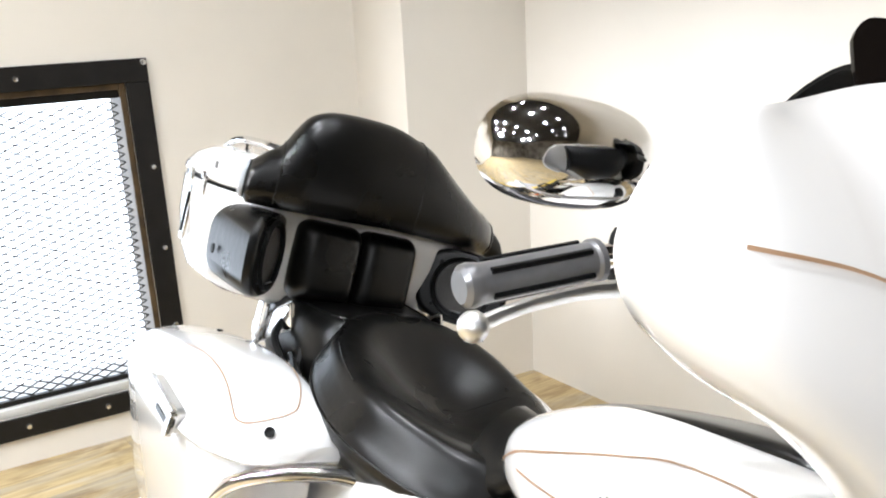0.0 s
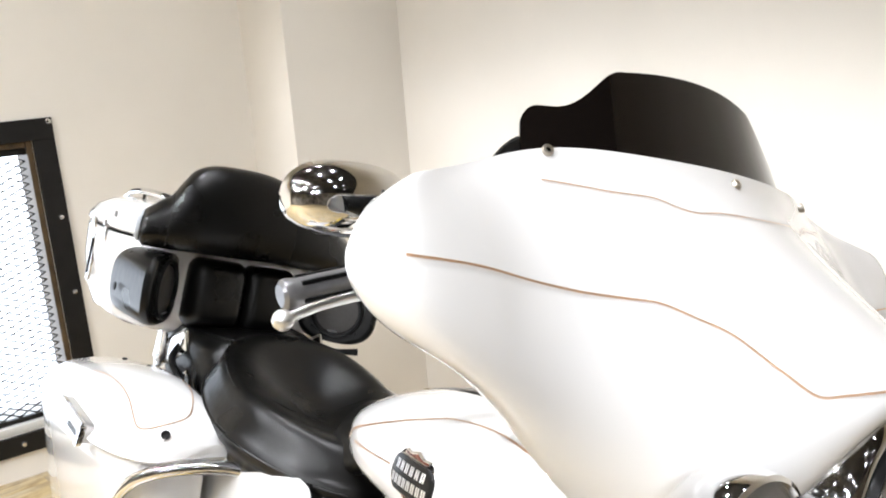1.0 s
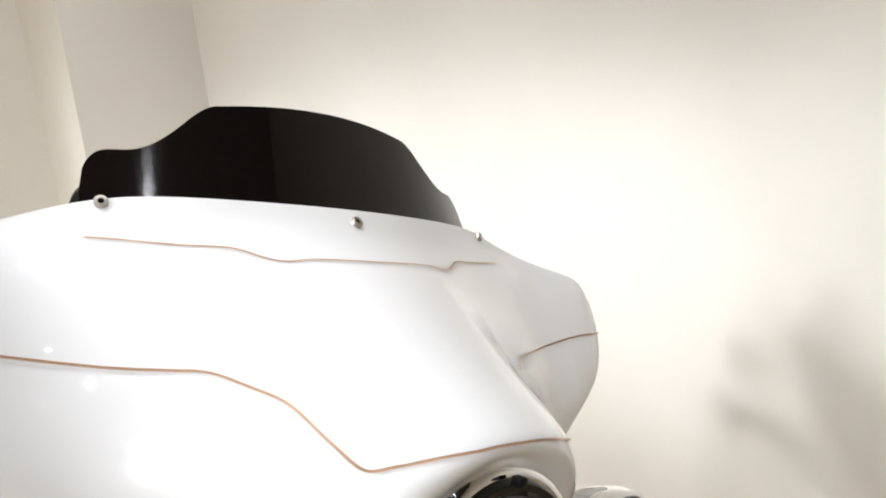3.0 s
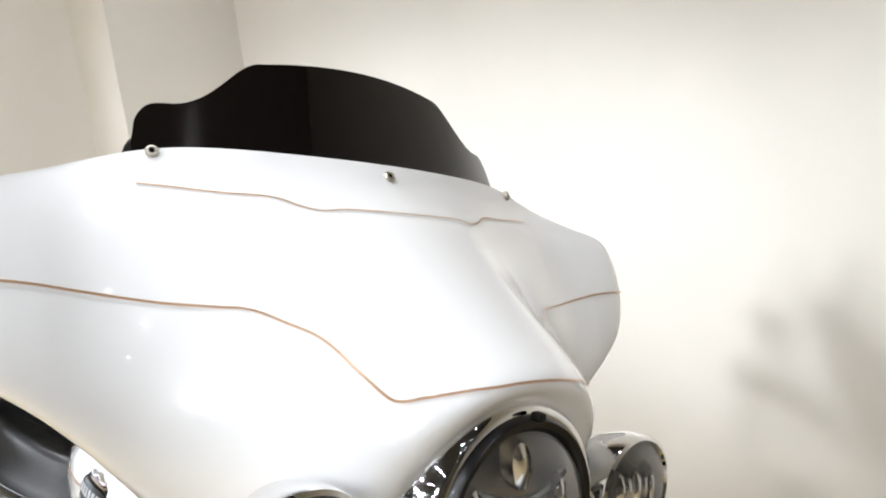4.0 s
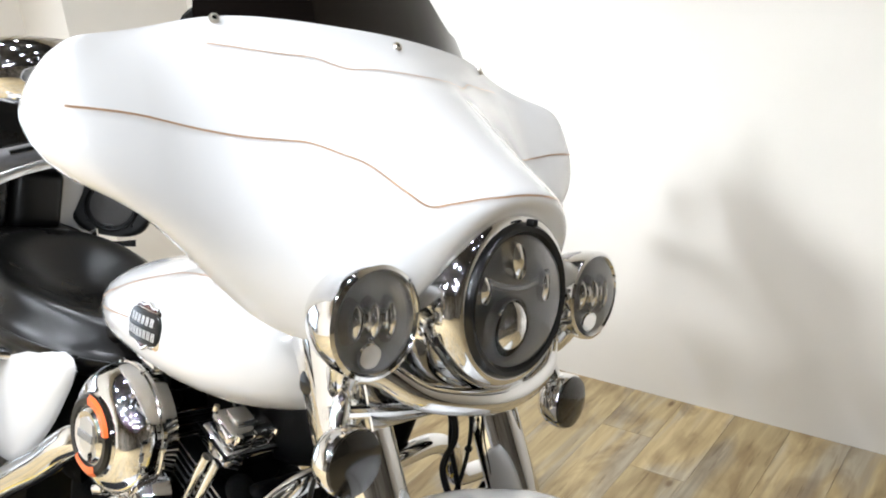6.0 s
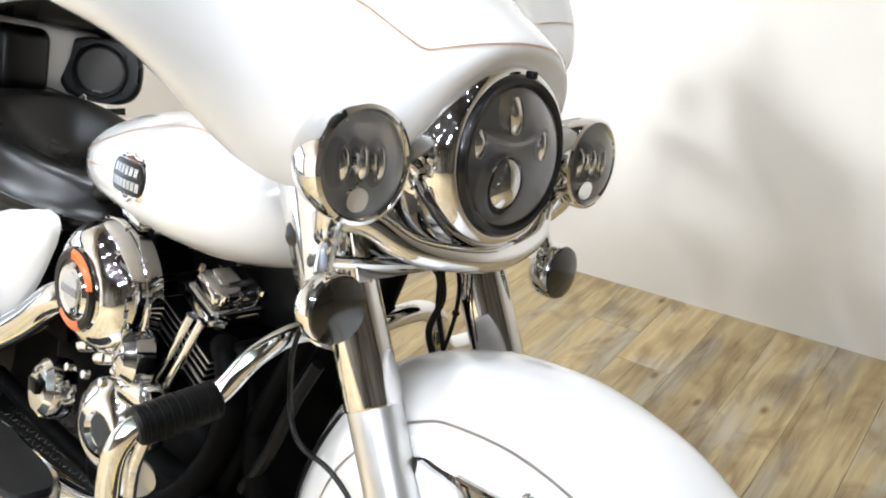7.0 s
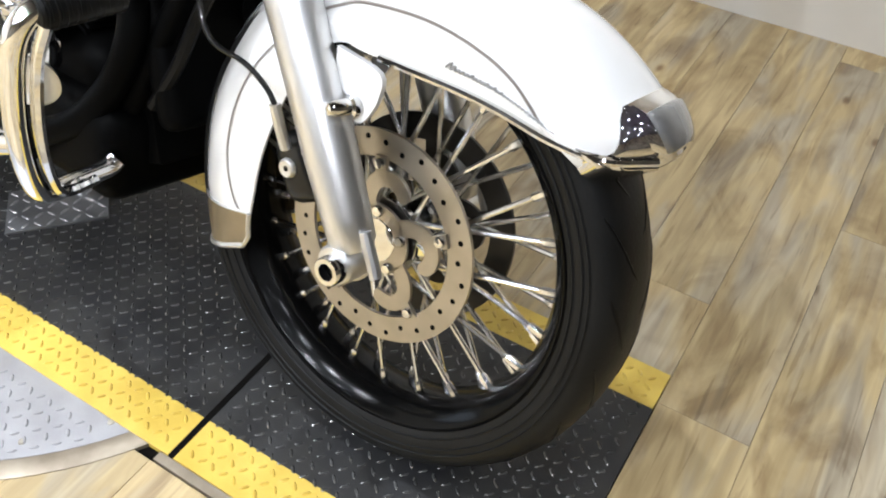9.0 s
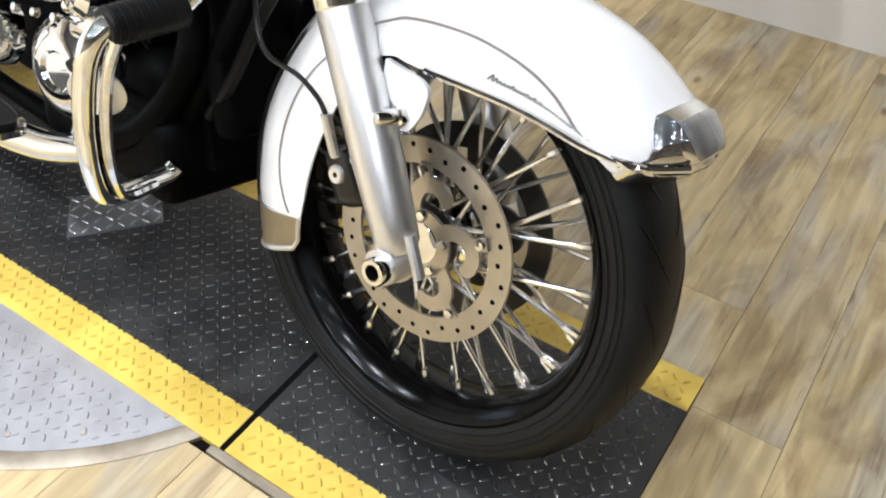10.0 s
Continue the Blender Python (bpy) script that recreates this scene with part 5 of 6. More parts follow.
# side pods: padded on the right, with a loudspeaker facing forward
def pod(s):
    c = Vector((-1.520, -0.028 + s * 0.214, 0.882))
    turned = 40 if s > 0 else 53
    ax = Vector((math.cos(radians(turned)), -s * math.sin(radians(turned)), 0.04)).normalized()
    across = Vector((0, 0, 1)).cross(ax).normalized()
    up = ax.cross(across)
    face = []
    for k in range(32):
        a = 2 * math.pi * k / 32
        ca, sa = math.cos(a), math.sin(a)
        face.append((math.copysign(abs(ca) ** 0.72, ca) * 0.098, math.copysign(abs(sa) ** 0.72, sa) * 0.078))
    back = []
    for u, v in face:
        p = c + across * u + up * v
        back.append(Vector((-1.68, -0.028 + s * 0.225 + (p.y - c.y) * 0.95, 0.876 + v * 1.02)))
    rings = [back]
    for h, q in ((-0.016, 1.0), (-0.004, 0.99), (0.0, 0.95), (0.0, 0.86)):
        rings.append([c + ax * h + across * u * q + up * v * q for u, v in face])
    bm = bmesh.new()
    skin(bm, rings)
    ob = part("speaker_pod", bm, LEATHER, trunk, "black loudspeaker pod with a padded side", 50)
    part("speaker_ring", lathe([(0.066, -0.004), (0.066, 0.004), (0.063, 0.008), (0.058, 0.006), (0.055, -0.002)], c, ax, 40), PLASTIC, ob)
    part("speaker_grille", lathe([(0.058, -0.001), (0.03, 0.004), (0.0, 0.005)], c, ax, 36), GRILLE, ob, "fine dark mesh grille")
    for k in range(4):
        a = radians(45 + 90 * k)
        part("pod_screw", lathe([(0.0, 0.003), (0.003, 0.0025), (0.004, 0.0)], c + across * 0.072 * math.cos(a) * 1.05 + up * 0.072 * math.sin(a) * 0.9, ax, 8), PLASTIC, ob)
    part("maker_plate", tube([c + ax * 0.006 - up * 0.050 - across * 0.011, c + ax * 0.006 - up * 0.050 + across * 0.011], 0.003, 6, 1, flat=0.5), ALU, ob, "tiny pale plate")
    part("oval_badge", lathe([(0.0, 0.003), (0.008, 0.0025), (0.010, 0.0)], (-1.62, -0.028 + s * 0.287, 0.862), (0, s, 0), 16), PLASTIC, ob)
    return ob


GRILLE = material("speaker mesh", (0.085, 0.08, 0.075), 0.5, 0.3, bump=0.5, bump_scale=900, vary=0.3, vary_scale=500)
for s in (-1, 1):
    pod(s)
part("headset_bracket", tube([(-1.52, TY + 0.16, 0.795), (-1.49, TY + 0.21, 0.79), (-1.465, TY + 0.255, 0.797)], [0.006, 0.006, 0.009], 8, 4), PLASTIC, trunk)

# the trunk leans a touch more than the steered front end
trunk.matrix_basis = Matrix.Translation((0, 0.044, 0.891)) @ Matrix.Rotation(radians(-3.5), 4, "X") @ Matrix.Translation((0, -0.028, -0.90))


# ---- engine, frame and guards ----
def cylinder(base, tilt, label, cover):
    """A finned cylinder, its rocker box in cover, leaning by tilt degrees about y."""
    m = Matrix.Translation(base) @ Matrix.Rotation(radians(tilt), 4, "Y")
    core = part("cylinder", moved(lathe([(0.0, 0.0), (0.060, 0.0), (0.060, 0.17), (0.0, 0.17)], (0, 0, 0), (0, 0, 1), 28), m), ENGINE, bike, label)
    for k in range(12):
        z = 0.012 + k * 0.0135
        w = 0.150 if k < 8 else 0.165
        fin = part("cooling_fin", moved(box((w * 0.95, w, 0.0050), (0, 0, z), 0.0016, seg=1), m), ENGINE, core)
        if tilt > 0 and k > 5:
            part("fin_edge", moved(box((w * 0.95 + 0.0016, w + 0.0016, 0.0022), (0, 0, z), 0), m), ALU, fin)
    lower = part("rocker_box", moved(box((0.088, 0.104, 0.040), (-0.014, -0.016, 0.192), 0.010, seg=3), m), cover, core, "rocker box, chrome in front and black behind")
    part("rocker_joint", moved(box((0.091, 0.107, 0.004), (-0.014, -0.016, 0.206), 0.001, seg=1), m), ENGINE, lower)
    part("rocker_cover", moved(box((0.072, 0.092, 0.034), (-0.016, -0.016, 0.226), 0.013, seg=4), m), cover, core, "rocker cover, chrome in front and black behind")
    part("rocker_step", moved(box((0.040, 0.058, 0.012), (-0.018, -0.016, 0.246), 0.005, seg=3), m), cover, core)
    for y in (-0.050, -0.016, 0.018):
        part("rocker_rib", moved(box((0.078, 0.006, 0.030), (-0.016, y, 0.226), 0.002, seg=2), m), cover, lower)
    part("end_cap", moved(lathe([(0.0, 0.014), (0.010, 0.014), (0.014, 0.009), (0.017, 0.008), (0.018, 0.0)], (0.028, -0.052, 0.196), (1, -0.3, 0), 6), m), cover, core)
    for x in (-0.046, 0.030):
        for y in (-0.055, 0.015):
            part("cover_bolt", moved(lathe([(0, 0.010), (0.005, 0.009), (0.006, 0.0)], (x, y, 0.242), (0, 0, 1), 8), m), CHROME, core)
    return core


# front rocker box in chrome, rear one in black
cylinder((-0.655, -0.010, 0.420), 22, "black finned front cylinder", CHROME)
cylinder((-0.72, 0.01, 0.435), -22, "black finned rear cylinder", ENGINE)
part("crankcase", box((0.34, 0.22, 0.20), (-0.67, 0.0, 0.335), 0.05, seg=4), ENGINE, bike, "black crankcase")
part("gearbox", box((0.24, 0.20, 0.17), (-0.93, 0.0, 0.34), 0.04, seg=4), ENGINE, bike)
part("cam_cover", lathe([(0.0, 0.026), (0.030, 0.027), (0.036, 0.034), (0.050, 0.034), (0.066, 0.026), (0.084, 0.014), (0.092, 0.002), (0.094, -0.03)], (-0.715, -0.135, 0.355), (0.15, -1, 0.05), 40), CHROME, bike, "round chrome cam cover")
for k in range(5):
    a = 2 * math.pi * k / 5
    part("cover_bolt", lathe([(0, 0.008), (0.005, 0.007), (0.006, 0.0)], (-0.715 + 0.078 * math.cos(a), -0.137, 0.345 + 0.078 * math.sin(a)), (0, -1, 0), 8), CHROME, bike)
for bx, tx in ((-0.635, -0.555), (-0.665, -0.585), (-0.675, -0.745), (-0.700, -0.775)):
    part("pushrod_tube", tube([(bx, -0.115, 0.42), ((bx + tx) / 2, -0.105, 0.50), (tx, -0.088, 0.595)], [0.010, 0.0085, 0.010], 12, 3), CHROME, bike, "chrome pushrod tube")
    part("lifter_block", box((0.030, 0.04, 0.035), (bx, -0.112, 0.412), 0.008), CHROME, bike)
# round air cleaner with an orange-ringed medallion
AC = Vector((-0.745, -0.188, 0.600))
ac = part("air_cleaner", lathe([(0.0, 0.016), (0.064, 0.015), (0.069, 0.008), (0.076, 0.006), (0.088, 0.000), (0.099, -0.010), (0.107, -0.024), (0.110, -0.040), (0.110, -0.048), (0.113, -0.050), (0.113, -0.056), (0.109, -0.058), (0.106, -0.080), (0.096, -0.086), (0.0, -0.086)], AC, (0.0, -1, 0), 64), CHROME, bike, "round chrome air cleaner")
part("medallion_ring", lathe([(0.067, 0.006), (0.066, 0.016), (0.060, 0.020), (0.050, 0.019), (0.045, 0.013)], AC, (0, -1, 0), 48), GLOSS, ac)
for a0, a1 in ((15, 95), (232, 300)):
    bm = bmesh.new()
    rings = []
    for k in range(13):
        a = radians(a0 + (a1 - a0) * k / 12)
        d = Vector((math.cos(a), 0, math.sin(a)))
        rings.append([AC + d * r + Vector((0, -h, 0)) for r, h in ((0.0665, 0.0168), (0.060, 0.0208), (0.050, 0.0200))])
    skin(bm, rings, closed=False, caps=False)
    part("orange_band", bm, ORANGE, ac, "orange enamel band")
part("medallion", lathe([(0.0, 0.020), (0.022, 0.0195), (0.034, 0.021), (0.040, 0.0215), (0.046, 0.015)], AC, (0, -1, 0), 40), CHROME, ac, "polished medallion")
sh = bmesh.new()
out = [(-0.020, 0.024), (0, 0.032), (0.020, 0.024), (0.024, 0.0), (0.018, -0.020), (0, -0.031), (-0.018, -0.020), (-0.024, 0.0)]
skin(sh, [[AC + Vector((x, -h, z)) for x, z in out] for h in (0.018, 0.0225)])
part("shield", sh, ALU, ac)
skin_ = bmesh.new()
part("shield_bar", box((0.050, 0.003, 0.013), AC + Vector((0, -0.0235, 0)), 0.001, bm=skin_), GREYPLATE, ac)
for k in range(10):
    a = 2 * math.pi * k / 10
    part("cover_bolt", lathe([(0.0, 0.006), (0.004, 0.005), (0.005, 0.0)], AC + Vector((0.110 * math.cos(a), 0.052, 0.110 * math.sin(a))), (math.cos(a), -0.5, math.sin(a)), 8), CHROME, ac)
part("coil_cover", box((0.070, 0.050, 0.022), AC + Vector((0.02, 0.085, 0.118)), 0.010, Matrix.Rotation(radians(14), 4, "Y"), seg=4), CHROME, bike)

# exhaust headers, heat shields and pipe
part("exhaust_header", tube([(-0.52, -0.07, 0.565), (-0.46, -0.10, 0.565), (-0.43, -0.11, 0.50), (-0.455, -0.12, 0.41), (-0.52, -0.14, 0.32), (-0.62, -0.165, 0.262)], [0.022, 0.023, 0.023, 0.023, 0.023, 0.023], 16, 6), ENGINE, bike, "dark exhaust header")
part("exhaust_pipe", tube([(-0.60, -0.16, 0.255), (-0.76, -0.178, 0.205), (-1.0, -0.19, 0.180), (-1.35, -0.21, 0.190), (-1.9, -0.24, 0.22)], [0.024, 0.030, 0.036, 0.046, 0.046], 20, 6), CHROME, bike, "chrome exhaust pipe")
part("heat_shield", tube([(-0.80, -0.13, 0.57), (-0.87, -0.170, 0.54), (-0.97, -0.18, 0.467), (-1.10, -0.19, 0.385), (-1.22, -0.20, 0.30)], [0.024, 0.030, 0.031, 0.031, 0.028], 18, 6), CHROME, bike, "chrome heat shield")
# frame tubes
for s in (-1, 1):
    part("frame_downtube", tube([(-0.27, s * 0.04, 0.80), (-0.33, s * 0.06, 0.66), (-0.42, s * 0.085, 0.45), (-0.50, s * 0.095, 0.28), (-0.58, s * 0.10, 0.225), (-0.9, s * 0.11, 0.215), (-1.25, s * 0.12, 0.24)], 0.018, 12, 5), ENGINE, bike, "black frame tube")
part("frame_backbone", tube([(-0.26, 0, 0.86), (-0.6, 0, 0.80), (-1.0, 0, 0.70), (-1.3, 0, 0.6)], 0.03, 12, 4), GLOSS, bike)
part("steering_head", tube([fork_at(0.83) + Vector((-0.06, 0, 0)), fork_at(0.95) + Vector((-0.06, 0, 0))], 0.036, 18, 1), GLOSS, bike)
for z in (0.815, 0.90):
    part("triple_clamp", box((0.075, 0.32, 0.035), fork_at(z) + Vector((-0.03, 0, 0)), 0.012), GLOSS, bike)
part("oil_cooler", box((0.05, 0.16, 0.14), (-0.445, 0.0, 0.34), 0.008, Matrix.Rotation(radians(-18), 4, "Y")), ENGINE, bike, "black finned oil cooler")
for k in range(9):
    part("cooler_fin", box((0.056, 0.15, 0.004), (-0.440 - 0.004 * k, 0.0, 0.285 + 0.0135 * k), 0.001, seg=1), ENGINE, bike)
part("regulator", box((0.05, 0.12, 0.06), (-0.475, -0.01, 0.285), 0.008), ENGINE, bike)
part("horn_cover", lathe([(0.0, 0.03), (0.03, 0.026), (0.045, 0.010), (0.045, -0.02)], (-0.66, -0.14, 0.505), (-0.2, -1, 0.1), 24), CHROME, bike)
# added black blocks stand in for dark parts and shade round the engine
part("front_gap_block", box((0.05, 0.20, 0.26), (-0.415, 0.0, 0.475), 0.02, Matrix.Rotation(radians(-22), 4, "Y"), seg=3), ENGINE, bike, "added black block that keeps the gap at the frame tubes dark")
part("under_gap_block", box((0.38, 0.30, 0.16), (-0.62, 0.0, 0.285), 0.04, seg=3), ENGINE, bike)
part("battery_box", box((0.22, 0.22, 0.22), (-1.08, 0, 0.50), 0.03), ENGINE, bike)

# engine guard: bent chrome bar with a rubber foot peg
GUARD = [(-0.300, 0.0, 0.660), (-0.299, -0.06, 0.668), (-0.300, -0.12, 0.672), (-0.306, -0.172, 0.648), (-0.322, -0.205, 0.602), (-0.331, -0.235, 0.582), (-0.332, -0.300, 0.580), (-0.338, -0.330, 0.556), (-0.357, -0.331, 0.503), (-0.392, -0.311, 0.407), (-0.424, -0.279, 0.314), (-0.440, -0.247, 0.268), (-0.439, -0.196, 0.273), (-0.437, -0.146, 0.281), (-0.436, -0.132, 0.292)]
guard = part("engine_guard", tube(GUARD, 0.0150, 16, 6), CHROME, bike, "bent chrome engine guard")
part("engine_guard_rib", tube([Vector(p) + Vector((0.017, 0.020, 0.004)) for p in GUARD[7:13]], 0.0085, 8, 6), CHROME, guard)
part("engine_guard", tube([mirror_y(p) for p in GUARD], 0.0165, 16, 6), CHROME, bike, "bent chrome engine guard")
a, b = Vector((-0.334, -0.318, 0.572)), Vector((-0.328, -0.212, 0.588))
peg = part("highway_peg", lathe([(0.0, 0.0), (0.022, 0.0), (0.025, 0.004), (0.0255, 0.106), (0.022, 0.110), (0.0, 0.110)], a, b - a, 28), PLASTIC, bike, "black rubber covered highway peg")
d = (b - a).normalized()
for k in range(9):
    part("rubber_ring", lathe([(0.0245, -0.003), (0.0260, -0.002), (0.0260, 0.002), (0.0245, 0.003)], a + d * (0.009 + k * 0.0115), d, 24), PLASTIC, peg)
# floorboard and its tread plate shine, shift and brake parts
fbd = bmesh.new()
skin(fbd, [[Vector((-0.84 + y * 0.32, -0.27 + x * 0.11, z)) for x, y in rounded(1, 1, 0.3, 5)] for z in (0.268, 0.280)])
board = part("floorboard", fbd, CHROME, bike, "chrome edged floorboard")
fbp = bmesh.new()
skin(fbp, [[Vector((-0.84 + y * 0.29, -0.27 + x * 0.09, z)) for x, y in rounded(1, 1, 0.3, 5)] for z in (0.280, 0.288)])
part("board_rubber", fbp, RUBBER, board)
part("brake_pedal", tube([(-0.60, -0.20, 0.30), (-0.54, -0.235, 0.335), (-0.50, -0.25, 0.355)], [0.010, 0.009, 0.010], 10, 4), CHROME, bike)
pad_ = part("brake_pedal", lathe([(0.0, 0.006), (0.030, 0.005), (0.040, 0.0), (0.036, -0.008), (0.0, -0.010)], (-0.44, -0.262, 0.438), (0.55, -0.62, -0.25), 32), ALU, bike, "satin round brake pedal plate")
part("pedal_rubber", box((0.030, 0.075, 0.018), (-0.445, -0.262, 0.488), 0.006, Matrix.Rotation(radians(20), 4, "X")), RUBBER, pad_)
part("lifter_cover", box((0.10, 0.05, 0.05), (-0.640, -0.135, 0.450), 0.018, Matrix.Rotation(radians(-8), 4, "Y"), seg=4), CHROME, bike)
for k, x in enumerate((-0.70, -0.76, -0.82)):
    part("cover_bolt", lathe([(0.0, 0.012), (0.007, 0.010), (0.009, 0.0)], (x, -0.165, 0.450 - 0.01 * k), (0, -1, 0.3), 12), CHROME, bike)
    part("hose_clamp", lathe([(0.012, -0.012), (0.013, 0.0), (0.012, 0.012)], (x + 0.02, -0.150, 0.475), (1, 0.2, 0.3), 14), CHROME, bike)
part("master_cylinder", box((0.07, 0.05, 0.05), (-0.555, -0.18, 0.43), 0.014, seg=3), CHROME, bike)
part("rear_master", lathe([(0.0, 0.03), (0.040, 0.028), (0.052, 0.018), (0.056, 0.0), (0.054, -0.02), (0.0, -0.03)], (-0.885, -0.165, 0.365), (-0.1, -1, 0.2), 28), CHROME, bike)
part("sight_glass", box((0.030, 0.008, 0.026), (-0.890, -0.198, 0.375), 0.003), PLASTIC, bike)
# brake caliper, hoses and cables
cal = part("brake_caliper", box((0.074, 0.052, 0.098), (-0.110, -0.082, 0.414), 0.024, Matrix.Rotation(radians(-28), 4, "Y"), seg=4), GLOSS, bike, "black brake caliper")
part("caliper_bolt", lathe([(0.004, 0.006), (0.011, 0.007), (0.0135, 0.004), (0.014, 0.0)], (-0.119, -0.107, 0.414), (0, -1, 0), 18), ALU, cal, "round satin bolt head")
part("caliper_bolt", lathe([(0.0, 0.007), (0.005, 0.006), (0.006, 0.0)], (-0.092, -0.107, 0.448), (0, -1, 0), 10), ALU, cal)
part("bleed_nipple", tube([(-0.100, -0.100, 0.456), (-0.098, -0.106, 0.474)], 0.004, 8, 1), ALU, cal)
part("brake_hose", tube([(-0.272, -0.125, 0.715), (-0.278, -0.135, 0.663), (-0.277, -0.135, 0.619), (-0.272, -0.135, 0.586), (-0.259, -0.135, 0.556), (-0.236, -0.135, 0.541), (-0.187, -0.135, 0.537), (-0.149, -0.135, 0.522), (-0.130, -0.132, 0.500), (-0.118, -0.120, 0.455)], 0.0036, 10, 5), GLOSS, bike, "black brake hose")
part("hose_union", tube([(-0.132, -0.132, 0.503), (-0.124, -0.127, 0.475), (-0.118, -0.118, 0.445)], 0.0075, 10, 1), ALU, bike)
part("speedo_cable", tube([(-0.19, 0.02, 0.79), (-0.185, 0.03, 0.74), (-0.20, 0.03, 0.69), (-0.19, 0.045, 0.64)], 0.005, 8, 5), PLASTIC, bike)
part("wiring_loom", tube([(-0.21, -0.02, 0.80), (-0.20, 0.03, 0.77), (-0.215, 0.06, 0.71), (-0.20, 0.07, 0.65)], 0.004, 8, 5), PLASTIC, bike)
part("wiring_loom", tube([(-0.30, -0.07, 0.62), (-0.33, -0.08, 0.55), (-0.36, -0.09, 0.46), (-0.41, -0.09, 0.38)], 0.010, 8, 5), PLASTIC, bike)
part("side_stand", tube([(-0.62, 0.14, 0.22), (-0.58, 0.24, 0.12), (-0.565, 0.33, 0.105)], [0.014, 0.012, 0.012], 10, 3), GLOSS, bike)

# rear wheel under the body
RW = Vector((-1.62, 0.0, 0.325))
part("rear_wheel", lathe([(0.20, -0.07), (0.24, -0.088), (0.285, -0.085), (0.315, -0.06), (0.325, 0.0), (0.315, 0.06), (0.285, 0.085), (0.24, 0.088), (0.20, 0.07), (0.0, 0.05), (0.0, -0.05), (0.20, -0.07)], RW, (0, 1, 0), 48), RUBBER, bike, "rear tyre under the bags")
rf = []
for deg in range(20, 190, 14):
    a = radians(deg)
    dd = Vector((math.cos(a), 0, math.sin(a)))
    rf.append([RW + dd * r + Vector((0, y, 0)) for y, r in ((-0.115, 0.26), (-0.11, 0.345), (-0.07, 0.37), (0, 0.375), (0.07, 0.37), (0.11, 0.345), (0.115, 0.26))])
part("rear_fender", sheet(dense(rf, 2, 3), 0.004), PAINT, bike, "white rear fender", 60)
# added dark block for frame and engine mass, filling the gap above the cylinders
bb = bmesh.new()
skin(bb, [[Vector((x, 0.055 + w * a, zc + h * b)) for a, b in rounded(1, 1, 0.25, 4)] for x, w, zc, h in ((-0.86, 0.05, 0.66, 0.06), (-0.82, 0.07, 0.65, 0.14), (-0.68, 0.07, 0.655, 0.20), (-0.52, 0.07, 0.675, 0.20), (-0.40, 0.07, 0.70, 0.17), (-0.33, 0.07, 0.735, 0.10), (-0.31, 0.03, 0.74, 0.04))])
part("tank_gap_block", bb, PLASTIC, bike, "added black block that fills the dark gap under the tank", 60)
part("wiring_loom", tube([(-0.175, 0.030, 0.800), (-0.185, 0.060, 0.760), (-0.195, 0.075, 0.710), (-0.200, 0.070, 0.660), (-0.215, 0.075, 0.630)], 0.0032, 6, 5), PLASTIC, bike)
part("cable_tie", lathe([(0.005, -0.003), (0.006, 0.0), (0.005, 0.003)], (-0.195, 0.075, 0.710), (0, 0, 1), 8), PLASTIC, bike)


# ---- trim of the front end ----
FLAPSTEEL = material("dull bronze steel", (0.30, 0.24, 0.15), 0.38, 0.7, bump=0.1, bump_scale=200, vary=0.25, vary_scale=20)


def surf_line(us_vs, fn, per=6):
    pts = spline([Vector((u, v, 0)) for u, v in us_vs], per)
    pn = [fn(p.x, p.y) for p in pts]
    return [p for p, n in pn], [n for p, n in pn]


# chrome trim along the fender's lower front edge, round the tip
NM = len(FROWS[0]) - 1
edge = [FROWS[i][NM] for i in range(0, 29)]
eleft = [FROWS[i][0] for i in range(0, 29)]
part("fender_trim", tube([p + Vector((0, -0.001, 0.001)) for p in edge[::-1]], 0.0052, 8, 1), CHROME, fender, "chrome trim strip")
part("fender_trim", tube([p + Vector((0, 0.001, 0.001)) for p in eleft[::-1]], 0.0052, 8, 1), CHROME, fender, "chrome trim strip")
# chrome tip that wraps the fender's nose and runs back along both edges
rows = []
for t in range(9):
    row = []
    for j in range(41):
        v = j / 40
        q = abs(v - 0.5) * 2
        reach = 0.142 - 0.06 * min(1, max(0, (q - 0.27) / 0.16)) + 0.11 * max(0, (q - 0.72) / 0.28) ** 1.6
        p, n = on_fender(0.0005 + reach * t / 8, v)
        row.append(p + n * (0.0035 if t < 8 else 0.0012))
    rows.append(row)
tip_ob = part("fender_tip", sheet(rows, 0.003), CHROME, fender, "chrome fender tip")
# rounded bow that closes the tip
mid_ = sum(rows[0], Vector()) / len(rows[0])
bow = [[mid_ + (p - mid_) * math.cos(t * math.pi / 2 * 0.96) + Vector((0.64, 0, -0.77)) * (0.006 * math.sin(t * math.pi / 2)) for p in rows[0]] for t in (0, 0.15, 0.35, 0.55, 0.75, 0.9, 1.0)]
part("tip_bow", sheet(bow, 0.002), CHROME, tip_ob)
lamp_rows, bezel = [], []
for t in range(11):
    row, rim_ = [], []
    f = t / 10
    for j in range(21):
        e = (j - 10) / 10
        p, n = on_fender(0.028 + 0.096 * f, 0.5 + e * 0.098)
        row.append(p + n * (0.004 + 0.009 * (1 - e ** 12) * (1 - (2 * f - 1) ** 12)))
        p, n = on_fender(0.012 + 0.126 * f, 0.5 + e * 0.128)
        rim_.append(p + n * (0.003 + 0.006 * (1 - e ** 6) * (1 - (2 * f - 1) ** 6)))
    lamp_rows.append(row)
    bezel.append(rim_)
bz = part("tip_bezel", sheet(bezel, 0.003), CHROME, fender, "chrome bezel of the marker lamp", 60)
